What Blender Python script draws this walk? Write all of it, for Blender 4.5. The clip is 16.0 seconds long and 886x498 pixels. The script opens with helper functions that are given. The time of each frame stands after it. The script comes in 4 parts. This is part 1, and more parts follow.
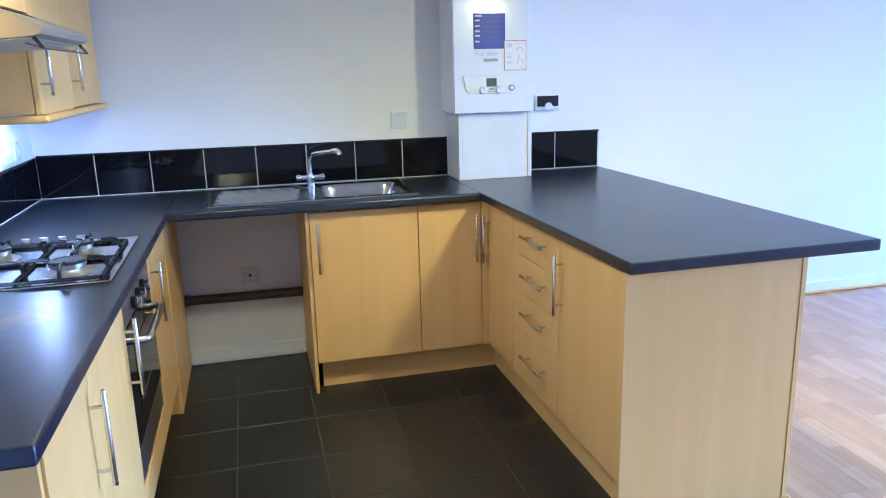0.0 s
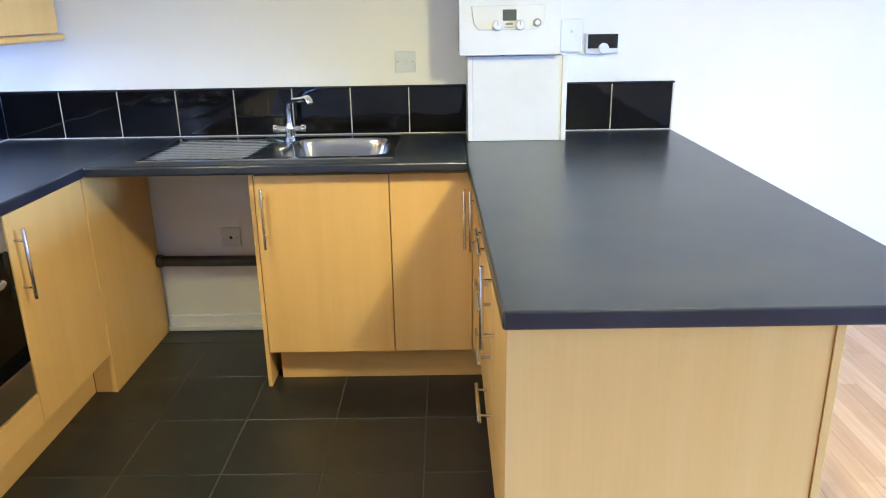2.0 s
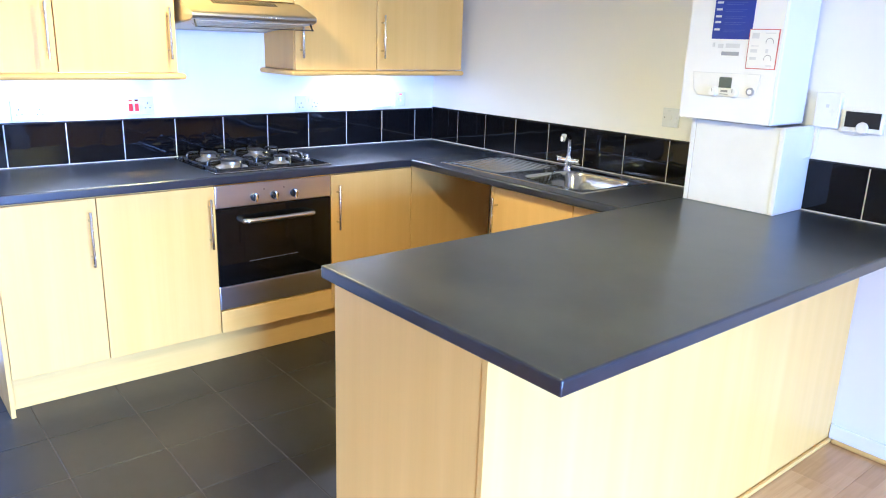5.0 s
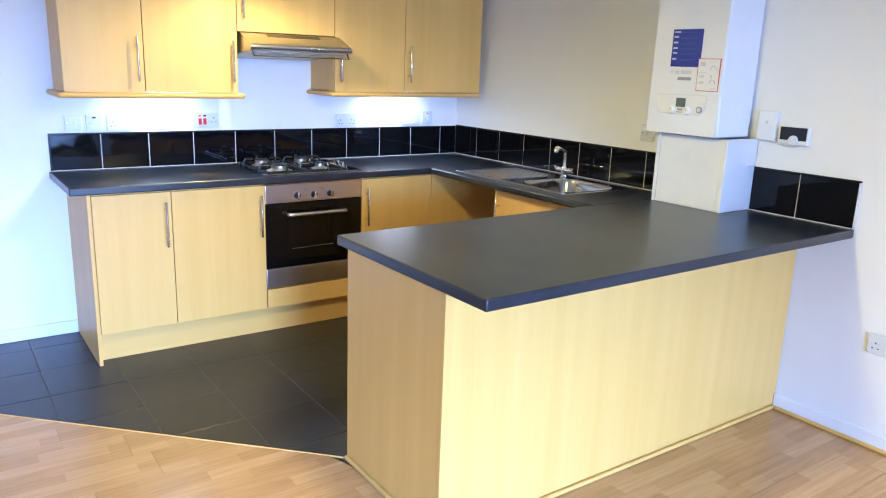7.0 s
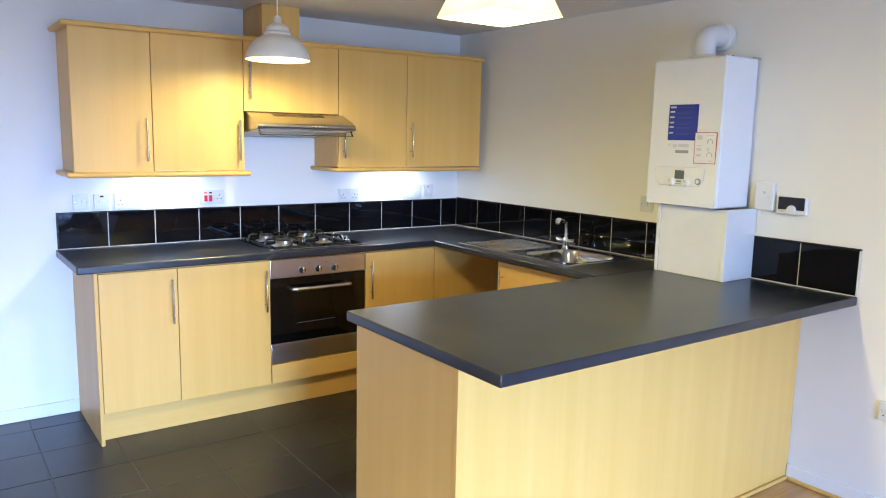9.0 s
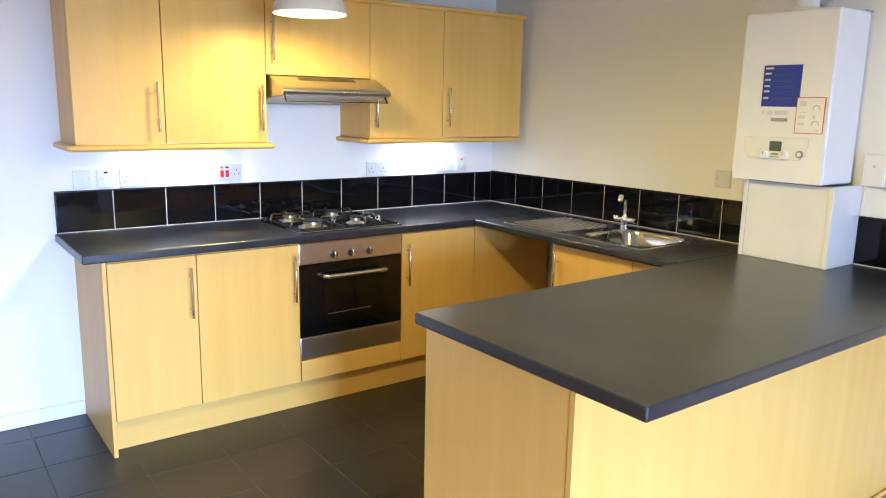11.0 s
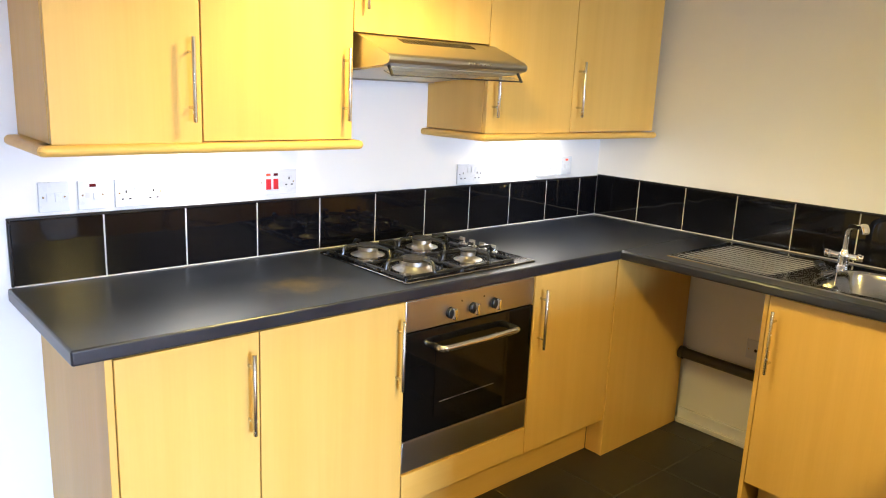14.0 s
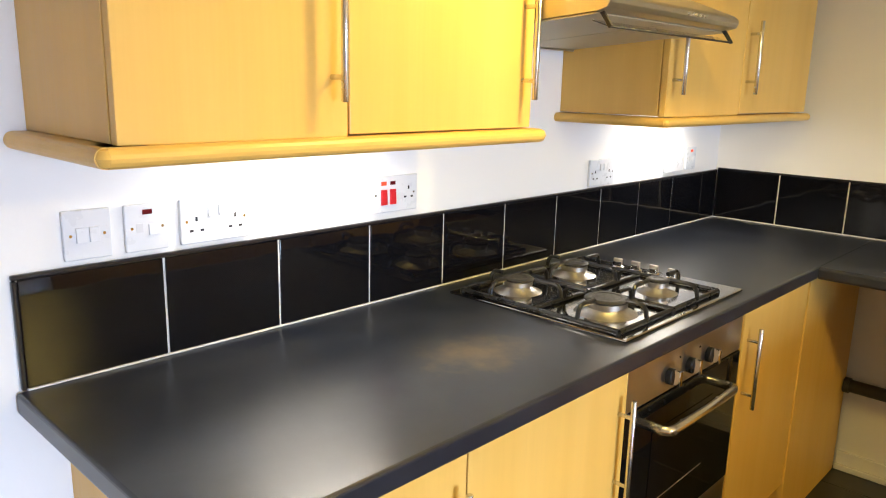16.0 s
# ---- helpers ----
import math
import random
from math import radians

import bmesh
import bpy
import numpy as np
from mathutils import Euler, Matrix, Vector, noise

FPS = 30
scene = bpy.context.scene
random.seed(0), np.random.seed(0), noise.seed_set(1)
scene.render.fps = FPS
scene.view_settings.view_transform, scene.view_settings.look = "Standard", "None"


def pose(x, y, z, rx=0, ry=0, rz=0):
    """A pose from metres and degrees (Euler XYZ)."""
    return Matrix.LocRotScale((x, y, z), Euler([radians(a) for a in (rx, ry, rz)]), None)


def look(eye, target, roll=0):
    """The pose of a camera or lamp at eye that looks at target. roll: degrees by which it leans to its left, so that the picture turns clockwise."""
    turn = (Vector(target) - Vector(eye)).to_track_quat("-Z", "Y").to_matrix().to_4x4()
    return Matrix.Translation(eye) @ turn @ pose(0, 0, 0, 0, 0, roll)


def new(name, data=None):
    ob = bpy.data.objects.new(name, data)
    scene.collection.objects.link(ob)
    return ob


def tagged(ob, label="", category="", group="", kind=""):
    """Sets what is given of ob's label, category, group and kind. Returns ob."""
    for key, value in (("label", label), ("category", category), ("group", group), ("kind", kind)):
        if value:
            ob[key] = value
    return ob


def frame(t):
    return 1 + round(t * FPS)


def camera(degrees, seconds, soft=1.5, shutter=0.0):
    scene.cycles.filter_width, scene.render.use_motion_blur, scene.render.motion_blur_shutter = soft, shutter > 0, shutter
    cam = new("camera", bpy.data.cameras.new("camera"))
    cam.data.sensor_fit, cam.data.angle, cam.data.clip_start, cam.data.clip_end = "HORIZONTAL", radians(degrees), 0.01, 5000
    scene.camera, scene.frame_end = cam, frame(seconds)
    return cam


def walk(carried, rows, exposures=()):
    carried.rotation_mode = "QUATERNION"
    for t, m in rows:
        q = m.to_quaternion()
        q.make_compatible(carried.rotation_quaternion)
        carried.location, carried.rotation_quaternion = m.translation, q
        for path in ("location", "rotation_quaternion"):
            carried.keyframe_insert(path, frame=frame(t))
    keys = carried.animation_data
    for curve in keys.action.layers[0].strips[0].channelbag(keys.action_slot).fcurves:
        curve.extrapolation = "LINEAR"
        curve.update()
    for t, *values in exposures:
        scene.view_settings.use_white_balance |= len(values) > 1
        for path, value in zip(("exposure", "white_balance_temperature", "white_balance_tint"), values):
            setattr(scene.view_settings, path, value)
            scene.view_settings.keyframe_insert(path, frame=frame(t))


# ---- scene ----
cam = camera(61.9, 16.0, soft=1.1)
PATH = [
    (0, (0.974, -3.837, 1.467), (1.461, -1.956, 0.993), -1.4),
    (0.5, (1.132, -3.548, 1.449), (1.553, -1.659, 0.947), -1.0),
    (1, (1.348, -3.311, 1.444), (1.844, -1.451, 0.9), -0.3),
    (1.5, (1.631, -3.241, 1.441), (1.863, -1.336, 0.876), -1.8),
    (2, (1.913, -3.208, 1.434), (1.9, -1.308, 0.808), -1.0),
    (2.5, (2.226, -3.122, 1.436), (1.814, -1.287, 0.756), 0.1),
    (3, (2.488, -3.076, 1.473), (1.696, -1.353, 0.838), -2.3),
    (3.5, (2.842, -3.062, 1.49), (1.81, -1.464, 0.871), -1.4),
    (4, (3.107, -2.975, 1.465), (1.905, -1.477, 0.907), 1.8),
    (4.5, (3.408, -2.961, 1.517), (2.072, -1.573, 0.979), 1.4),
    (4.7, (3.539, -2.955, 1.51), (2.111, -1.671, 0.95), 1.7),
    (6.8, (4.337, -3.189, 1.518), (2.766, -2.055, 1.019), 2.2),
    (7, (4.38, -3.191, 1.519), (2.797, -2.066, 1.04), 2.0),
    (7.5, (4.432, -3.211, 1.537), (2.821, -2.104, 1.117), 2.3),
    (8, (4.454, -3.231, 1.552), (2.83, -2.113, 1.218), 1.7),
    (8.2, (4.449, -3.233, 1.547), (2.823, -2.108, 1.245), 1.4),
    (10.5, (4.001, -3.253, 1.544), (2.427, -2.065, 1.212), 1.5),
    (11, (3.82, -3.22, 1.531), (2.242, -2.051, 1.152), 1.1),
    (11.5, (3.592, -3.149, 1.545), (2.003, -2.011, 1.122), 0.7),
    (12, (3.349, -3.088, 1.522), (1.773, -1.943, 1.07), 1.4),
    (12.5, (3.069, -3.092, 1.523), (1.529, -1.901, 1.061), 1.9),
    (13, (2.786, -3.055, 1.501), (1.264, -1.85, 1.018), 1.7),
    (13.5, (2.54, -3.026, 1.522), (1.015, -1.813, 1.072), 1.9),
    (14, (2.295, -3.071, 1.515), (0.837, -1.772, 1.086), 2.5),
    (14.5, (2.067, -3.084, 1.491), (0.61, -1.778, 1.077), 2.3),
    (15, (1.768, -3.026, 1.461), (0.296, -1.723, 1.095), 1.9),
    (15.5, (1.497, -2.991, 1.419), (0.058, -1.667, 0.999), 1.5),
    (16, (1.293, -2.998, 1.426), (-0.05, -1.581, 0.989), 1.4),
]
EXPOSURES = [(0.0, -0.40, 3800, 24), (1.0, -0.12, 4020, 24), (2.0, -0.08, 4200, 22), (3.5, 0.02, 4280, 24), (4.5, 0.05, 4260, 24), (7.0, -0.53, 4480, 21), (8.0, -0.70, 4640, 18), (11.0, -0.50, 5220, 17), (13.0, -0.26, 5560, 16), (16.0, -0.53, 6200, 15)]
walk(cam, [(t, look(eye, target, roll)) for t, eye, target, roll in PATH], EXPOSURES)

# ---------------------------------------------------------------- light
world = bpy.data.worlds.new("sky")
scene.world = world
world.use_nodes = True
wn = world.node_tree
sky = wn.nodes.new("ShaderNodeTexSky")
sky.sky_type = 'NISHITA'
sky.sun_disc = False
sky.sun_elevation = radians(42)
sky.sun_rotation = radians(250)
wn.links.new(sky.outputs[0], wn.nodes["Background"].inputs[0])
wn.nodes["Background"].inputs[1].default_value = 0.12


def lamp(name, kind, m, energy, colour, **settings):
    data = bpy.data.lights.new(name, kind)
    data.energy, data.color = energy, colour
    for key, value in settings.items():
        if key == "size":
            data.shape, data.size, data.size_y = 'RECTANGLE', value[0], value[1]
        elif key == "radius":
            data.shadow_soft_size = value
        elif key == "angle":
            data.angle = radians(value)
        elif key == "spread":
            data.spread = radians(value)
    ob = new(name, data)
    ob.matrix_world = m
    return ob


WARM = (1.0, 0.74, 0.175)
DAY = (0.57, 0.73, 1.0)
lamp("sun", 'SUN', look((-8, 6, 12), (0, 0, 0)), 2.5, (1.0, 0.94, 0.86), angle=0.5)
# sky light through the two leaves of the patio door, falling in downwards
lamp("patio_daylight_south", 'AREA', look((8.04, -3.50, 1.20), (0, -2.55, -2.45)), 235, DAY, size=(1.2, 1.5), spread=64)
lamp("patio_daylight_north", 'AREA', look((7.92, -1.80, 0.98), (2.3, 0.0, -0.95)), 80, DAY, size=(1.3, 1.7), spread=84)
lamp("pendant_bulb_light", 'POINT', pose(0.822, -1.733, 1.965), 58, (1.0, 0.75, 0.21), radius=0.05)
lamp("shade_bulb_light", 'POINT', pose(2.645, -1.825, 1.935), 155, WARM, radius=0.085)
lamp("strip_light_left", 'AREA', look((0.12, -2.12, 1.326), (0.10, -2.12, 0.0)), 3.6, (1.0, 0.92, 0.76), size=(0.30, 0.03))
lamp("strip_light_right", 'AREA', look((0.12, -0.58, 1.345), (0.10, -0.58, 0.0)), 4.4, (1.0, 0.92, 0.76), size=(0.30, 0.03))


# ---------------------------------------------------------------- materials
class Nodes:
    """A short way to write node materials."""

    def __init__(self, name):
        self.mat = bpy.data.materials.new(name)
        self.mat.use_nodes = True
        self.tree = self.mat.node_tree
        self.bsdf = self.tree.nodes["Principled BSDF"]

    def node(self, kind, **values):
        n = self.tree.nodes.new(kind)
        for key, value in values.items():
            n.inputs[key].default_value = value
        return n

    def link(self, a, b):
        self.tree.links.new(a, b)

    def coords(self, scale, spread=0.0):
        """Object coordinates, scaled, shifted from object to object."""
        tc = self.node("ShaderNodeTexCoord")
        mp = self.node("ShaderNodeMapping")
        mp.inputs["Scale"].default_value = scale
        self.link(tc.outputs["Object"], mp.inputs["Vector"])
        if spread:
            info = self.node("ShaderNodeObjectInfo")
            mul = self.node("ShaderNodeMath")
            mul.operation = 'MULTIPLY'
            mul.inputs[1].default_value = spread
            self.link(info.outputs["Random"], mul.inputs[0])
            self.link(mul.outputs[0], mp.inputs["Location"])
        return mp.outputs[0]

    def noise(self, vector, scale, detail=3.0, rough=0.55):
        n = self.node("ShaderNodeTexNoise", Scale=scale, Detail=detail, Roughness=rough)
        self.link(vector, n.inputs["Vector"])
        return n.outputs[0]

    def ramp(self, fac, stops):
        r = self.node("ShaderNodeValToRGB")
        els = r.color_ramp.elements
        while len(els) < len(stops):
            els.new(0.5)
        for e, (at, c) in zip(els, stops):
            e.position = at
            e.color = (*c, 1) if len(c) == 3 else c
        self.link(fac, r.inputs[0])
        return r.outputs[0]

    def mix(self, fac, a, b, blend='MIX'):
        m = self.node("ShaderNodeMix")
        m.data_type, m.blend_type = 'RGBA', blend
        if isinstance(fac, (int, float)):
            m.inputs[0].default_value = fac
        else:
            self.link(fac, m.inputs[0])
        for value, slot in ((a, m.inputs[6]), (b, m.inputs[7])):
            if isinstance(value, tuple):
                slot.default_value = (*value, 1)
            else:
                self.link(value, slot)
        return m.outputs[2]

    def bump(self, height, strength, distance):
        b = self.node("ShaderNodeBump", Strength=strength, Distance=distance)
        self.link(height, b.inputs["Height"])
        self.link(b.outputs[0], self.bsdf.inputs["Normal"])

    def span(self, fac, low, high):
        """fac from 0..1 to low..high."""
        r = self.node("ShaderNodeMapRange")
        r.inputs["From Min"].default_value, r.inputs["From Max"].default_value = 0.3, 0.7
        r.inputs["To Min"].default_value, r.inputs["To Max"].default_value = low, high
        self.link(fac, r.inputs["Value"])
        return r.outputs[0]

    def base(self, colour):
        if isinstance(colour, tuple):
            self.bsdf.inputs["Base Color"].default_value = (*colour, 1)
        else:
            self.link(colour, self.bsdf.inputs["Base Color"])
        return self

    def gloss(self, rough, metal=0.0, spec=0.5, coat=0.0):
        if isinstance(rough, (int, float)):
            self.bsdf.inputs["Roughness"].default_value = rough
        else:
            self.link(rough, self.bsdf.inputs["Roughness"])
        self.bsdf.inputs["Metallic"].default_value = metal
        self.bsdf.inputs["Specular IOR Level"].default_value = spec
        self.bsdf.inputs["Coat Weight"].default_value = coat
        return self


def plain(name, colour, rough=0.5, metal=0.0, vary=0.06, scale=9.0, bump=0.0):
    n = Nodes(name)
    v = n.coords((1, 1, 1), 20)
    f = n.noise(v, scale, 4)
    lo = tuple(c * (1 - vary) for c in colour)
    hi = tuple(min(1, c * (1 + vary)) for c in colour)
    n.base(n.ramp(f, [(0.3, lo), (0.7, hi)]))
    n.gloss(n.span(n.noise(v, scale * 5, 2), max(0.02, rough * 0.85), min(1, rough * 1.15)), metal)
    if bump:
        n.bump(n.noise(v, scale * 30, 3), bump, 0.002)
    return n.mat


def beech(name, along=(16, 16, 0.55), tone=1.0):
    """Beech-effect laminate with grain along the axis of least scale."""
    n = Nodes(name)
    v = n.coords(along, 30)
    wide = n.noise(v, 0.9, 2, 0.5)
    fine = n.noise(n.coords(tuple(a * 9 for a in along), 30), 1.0, 3, 0.6)
    c = n.ramp(wide, [(0.26, (0.680 * tone, 0.424 * tone, 0.094 * tone)), (0.52, (0.710 * tone, 0.453 * tone, 0.109 * tone)), (0.76, (0.740 * tone, 0.483 * tone, 0.127 * tone))])
    dark = n.ramp(fine, [(0.30, (0.965, 0.95, 0.925)), (0.65, (1, 1, 1))])
    n.base(n.mix(0.75, c, dark, 'MULTIPLY'))
    n.gloss(n.span(fine, 0.33, 0.45), spec=0.45)
    n.bump(fine, 0.06, 0.001)
    return n.mat


def wall_paint(name, colour):
    n = Nodes(name)
    v = n.coords((1, 1, 1))
    big = n.noise(v, 1.1, 3)
    c = n.ramp(big, [(0.3, tuple(x * 0.965 for x in colour)), (0.7, colour)])
    n.base(c).gloss(0.62, spec=0.35)
    n.bump(n.noise(v, 160, 3), 0.10, 0.002)
    return n.mat


def worktop_mat():
    n = Nodes("charcoal_laminate")
    v = n.coords((1, 1, 1))
    speck = n.noise(v, 22, 6, 0.75)
    cloud = n.noise(v, 5, 4)
    c = n.ramp(speck, [(0.32, (0.006, 0.0090, 0.0150)), (0.55, (0.009, 0.0120, 0.0210)), (0.75, (0.017, 0.0205, 0.0320))])
    c = n.mix(n.ramp(cloud, [(0.38, (0, 0, 0)), (0.66, (0.6, 0.6, 0.6))]), c, (0.026, 0.029, 0.037))
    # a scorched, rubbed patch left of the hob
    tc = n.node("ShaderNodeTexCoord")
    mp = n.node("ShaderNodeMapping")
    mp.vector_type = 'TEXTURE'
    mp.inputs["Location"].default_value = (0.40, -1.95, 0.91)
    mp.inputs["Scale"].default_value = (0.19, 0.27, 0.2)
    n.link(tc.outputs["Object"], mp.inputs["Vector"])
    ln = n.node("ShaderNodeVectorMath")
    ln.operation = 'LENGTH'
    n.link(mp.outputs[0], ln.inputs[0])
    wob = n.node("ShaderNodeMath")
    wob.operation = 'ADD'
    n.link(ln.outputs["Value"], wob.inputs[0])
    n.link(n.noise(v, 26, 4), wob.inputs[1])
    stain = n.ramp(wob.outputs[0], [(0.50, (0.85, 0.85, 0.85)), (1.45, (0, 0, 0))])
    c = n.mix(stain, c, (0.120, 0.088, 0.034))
    n.base(c)
    n.gloss(0.29, spec=0.6)
    return n.mat


def floor_tile_mat():
    n = Nodes("slate_floor_tile")
    v = n.coords((1, 1, 1), 40)
    cloud = n.noise(v, 7, 5, 0.6)
    grit = n.noise(v, 24, 5, 0.65)
    c = n.ramp(cloud, [(0.3, (0.013, 0.013, 0.015)), (0.6, (0.021, 0.021, 0.022)), (0.8, (0.033, 0.032, 0.032))])
    c = n.mix(0.5, c, n.ramp(grit, [(0.3, (0.6, 0.6, 0.6)), (0.7, (1.1, 1.1, 1.1))]), 'MULTIPLY')
    n.base(c).gloss(n.span(cloud, 0.33, 0.42), spec=0.5)
    n.bump(cloud, 0.03, 0.002)
    return n.mat


def glazed_tile_mat():
    """Black glaze, very smooth, with the slow ripple of a fired surface."""
    n = Nodes("black_glazed_tile")
    v = n.coords((1, 1, 1), 20)
    n.base(n.ramp(n.noise(v, 5, 3), [(0.3, (0.0032, 0.0032, 0.004)), (0.7, (0.005, 0.005, 0.006))]))
    n.gloss(0.045, spec=0.30)
    n.bump(n.noise(v, 9, 1), 0.22, 0.004)
    return n.mat


def laminate_mat():
    """Three-strip beech laminate boards: strips of differing tone along y."""
    n = Nodes("laminate_board")
    tc = n.node("ShaderNodeTexCoord")
    mp = n.node("ShaderNodeMapping")
    mp.inputs["Rotation"].default_value = (0, 0, radians(90))
    info = n.node("ShaderNodeObjectInfo")
    n.link(tc.outputs["Object"], mp.inputs["Vector"])
    br = n.node("ShaderNodeTexBrick")
    br.offset = 0.37
    br.offset_frequency = 2
    br.inputs["Scale"].default_value = 1.0
    br.inputs["Brick Width"].default_value = 0.38
    br.inputs["Row Height"].default_value = 0.0655
    br.inputs["Mortar Size"].default_value = 0.0006
    br.inputs["Mortar Smooth"].default_value = 0.2
    br.inputs["Color1"].default_value = (0, 0, 0, 1)
    br.inputs["Color2"].default_value = (1, 1, 1, 1)
    br.inputs["Mortar"].default_value = (0.1, 0.1, 0.1, 1)
    n.link(mp.outputs[0], br.inputs["Vector"])
    grain = n.noise(n.coords((70, 3.5, 20), 50), 1.0, 4, 0.6)
    add = n.node("ShaderNodeMath")
    add.operation = 'MULTIPLY_ADD'
    n.link(info.outputs["Random"], add.inputs[0])
    add.inputs[1].default_value = 0.25
    n.link(br.outputs["Color"], add.inputs[2])
    c = n.ramp(add.outputs[0], [(0.0, (0.47, 0.278, 0.098)), (0.6, (0.54, 0.330, 0.120)), (1.0, (0.60, 0.382, 0.150))])
    c = n.mix(0.8, c, n.ramp(grain, [(0.3, (0.78, 0.74, 0.68)), (0.65, (1, 1, 1))]), 'MULTIPLY')
    n.base(c).gloss(n.span(grain, 0.20, 0.27), spec=0.5)
    n.bump(grain, 0.05, 0.001)
    return n.mat


def glow(name, colour, strength):
    n = Nodes(name)
    n.base((0.8, 0.8, 0.78))
    n.bsdf.inputs["Emission Color"].default_value = (*colour, 1)
    n.bsdf.inputs["Emission Strength"].default_value = strength
    return n.mat


def brushed(name, colour, rough, along):
    n = Nodes(name)
    f = n.noise(n.coords(along, 9), 1.0, 3, 0.6)
    n.base(n.ramp(f, [(0.3, tuple(c * 0.965 for c in colour)), (0.7, colour)]))
    n.gloss(n.span(f, rough * 0.95, rough * 1.05), 1.0)
    return n.mat


def glass_mat(name, rough=0.0, tint=(1, 1, 1)):
    n = Nodes(name)
    n.base(tint).gloss(rough)
    n.bsdf.inputs["Transmission Weight"].default_value = 1.0
    n.bsdf.inputs["IOR"].default_value = 1.45
    return n.mat


BEECH = beech("beech_laminate")
BEECH_Y = beech("beech_laminate_grain_along_y", (16, 0.55, 16))
BEECH_X = beech("beech_laminate_grain_along_x", (0.55, 16, 16))
WALL = wall_paint("wall_paint", (0.85, 0.84, 0.80))
CEIL = wall_paint("ceiling_paint", (0.80, 0.79, 0.775))
SKIRT = plain("white_gloss_paint", (0.86, 0.86, 0.85), 0.22, vary=0.03)
WORKTOP = worktop_mat()
FLOORTILE = floor_tile_mat()
BOARD = laminate_mat()
BLACK_TILE = glazed_tile_mat()
GROUT = plain("white_grout", (0.62, 0.59, 0.54), 0.8, vary=0.15, scale=30)
FLOOR_GROUT = plain("floor_grout", (0.10, 0.09, 0.07), 0.85, vary=0.35, scale=20)
TRIM_BLACK = plain("black_plastic_trim", (0.012, 0.012, 0.014), 0.2, vary=0.1)
STEEL = brushed("brushed_steel", (0.60, 0.58, 0.55), 0.30, (1.5, 260, 260))
HOOD_STEEL = brushed("hood_steel", (0.56, 0.54, 0.50), 0.34, (160, 1.5, 160))
HOB_STEEL = brushed("hob_steel", (0.50, 0.48, 0.45), 0.12, (160, 1.5, 160))
STEEL_Y = brushed("brushed_steel_grain_along_y", (0.60, 0.58, 0.55), 0.30, (260, 1.5, 260))
SINK_STEEL = brushed("sink_steel", (0.44, 0.45, 0.46), 0.18, (4, 220, 220))
CHROME = plain("chrome", (0.82, 0.82, 0.82), 0.08, 1.0, vary=0.02)
NICKEL = plain("satin_nickel_bar", (0.66, 0.64, 0.60), 0.24, 1.0, vary=0.04)
BLACK_GLASS = plain("black_oven_glass", (0.004, 0.004, 0.004), 0.04, vary=0.1)
BLACK_GLASS.node_tree.nodes["Principled BSDF"].inputs["Specular IOR Level"].default_value = 0.25
OVEN_WINDOW = plain("smoked_oven_window", (0.007, 0.006, 0.005), 0.06, vary=0.1)
OVEN_WINDOW.node_tree.nodes["Principled BSDF"].inputs["Specular IOR Level"].default_value = 0.25
ENAMEL = plain("black_enamel", (0.007, 0.007, 0.007), 0.30, vary=0.05, scale=4)
BURNER_CAP = plain("burner_cap", (0.016, 0.015, 0.014), 0.5, vary=0.2, scale=20)
ALLOY = plain("burner_alloy", (0.60, 0.57, 0.52), 0.36, 1.0, vary=0.12, scale=40)
WHITE_METAL = plain("white_enamelled_metal", (0.80, 0.81, 0.82), 0.16, vary=0.015)
WHITE_PLASTIC = plain("white_plastic", (0.78, 0.78, 0.76), 0.32, vary=0.03)
SOCKET_WHITE = plain("aged_white_socket_plastic", (0.67, 0.69, 0.71), 0.30, vary=0.03)
WHITE_BOARD = plain("white_painted_board", (0.74, 0.74, 0.72), 0.4, vary=0.04, scale=6)
RAW_EDGE = plain("unpainted_board_edge", (0.42, 0.36, 0.27), 0.8, vary=0.2, scale=40)
RED_PLASTIC = plain("red_plastic", (0.55, 0.015, 0.02), 0.3)
NEON = plain("dark_neon_lens", (0.10, 0.006, 0.010), 0.15)
NEON_LIT = glow("lit_neon_lens", (1.0, 0.10, 0.02), 0.9)
NEON_LIT.node_tree.nodes["Principled BSDF"].inputs["Base Color"].default_value = (0.5, 0.02, 0.01, 1)
DARK = plain("dark_recess", (0.012, 0.012, 0.012), 0.6)
GREY = plain("grey_print", (0.30, 0.31, 0.33), 0.5)
PALE_GREY = plain("pale_grey_print", (0.60, 0.61, 0.63), 0.45)
LCD = plain("lcd_screen", (0.10, 0.115, 0.09), 0.12)
BLUE_PANEL = plain("blue_panel", (0.010, 0.028, 0.30), 0.42, vary=0.05)
BLUE_PRINT = plain("pale_blue_print", (0.06, 0.09, 0.36), 0.45)
RED_LINE = plain("red_print", (0.42, 0.05, 0.05), 0.45)
PIPE_GREY = plain("grey_plastic_pipe", (0.045, 0.042, 0.038), 0.42, vary=0.2, scale=14)
CREAM_METAL = plain("cream_lampshade_metal", (0.72, 0.69, 0.60), 0.42, vary=0.03)
FABRIC = plain("cream_shade_fabric", (0.80, 0.74, 0.60), 0.8, vary=0.05, scale=60, bump=0.1)
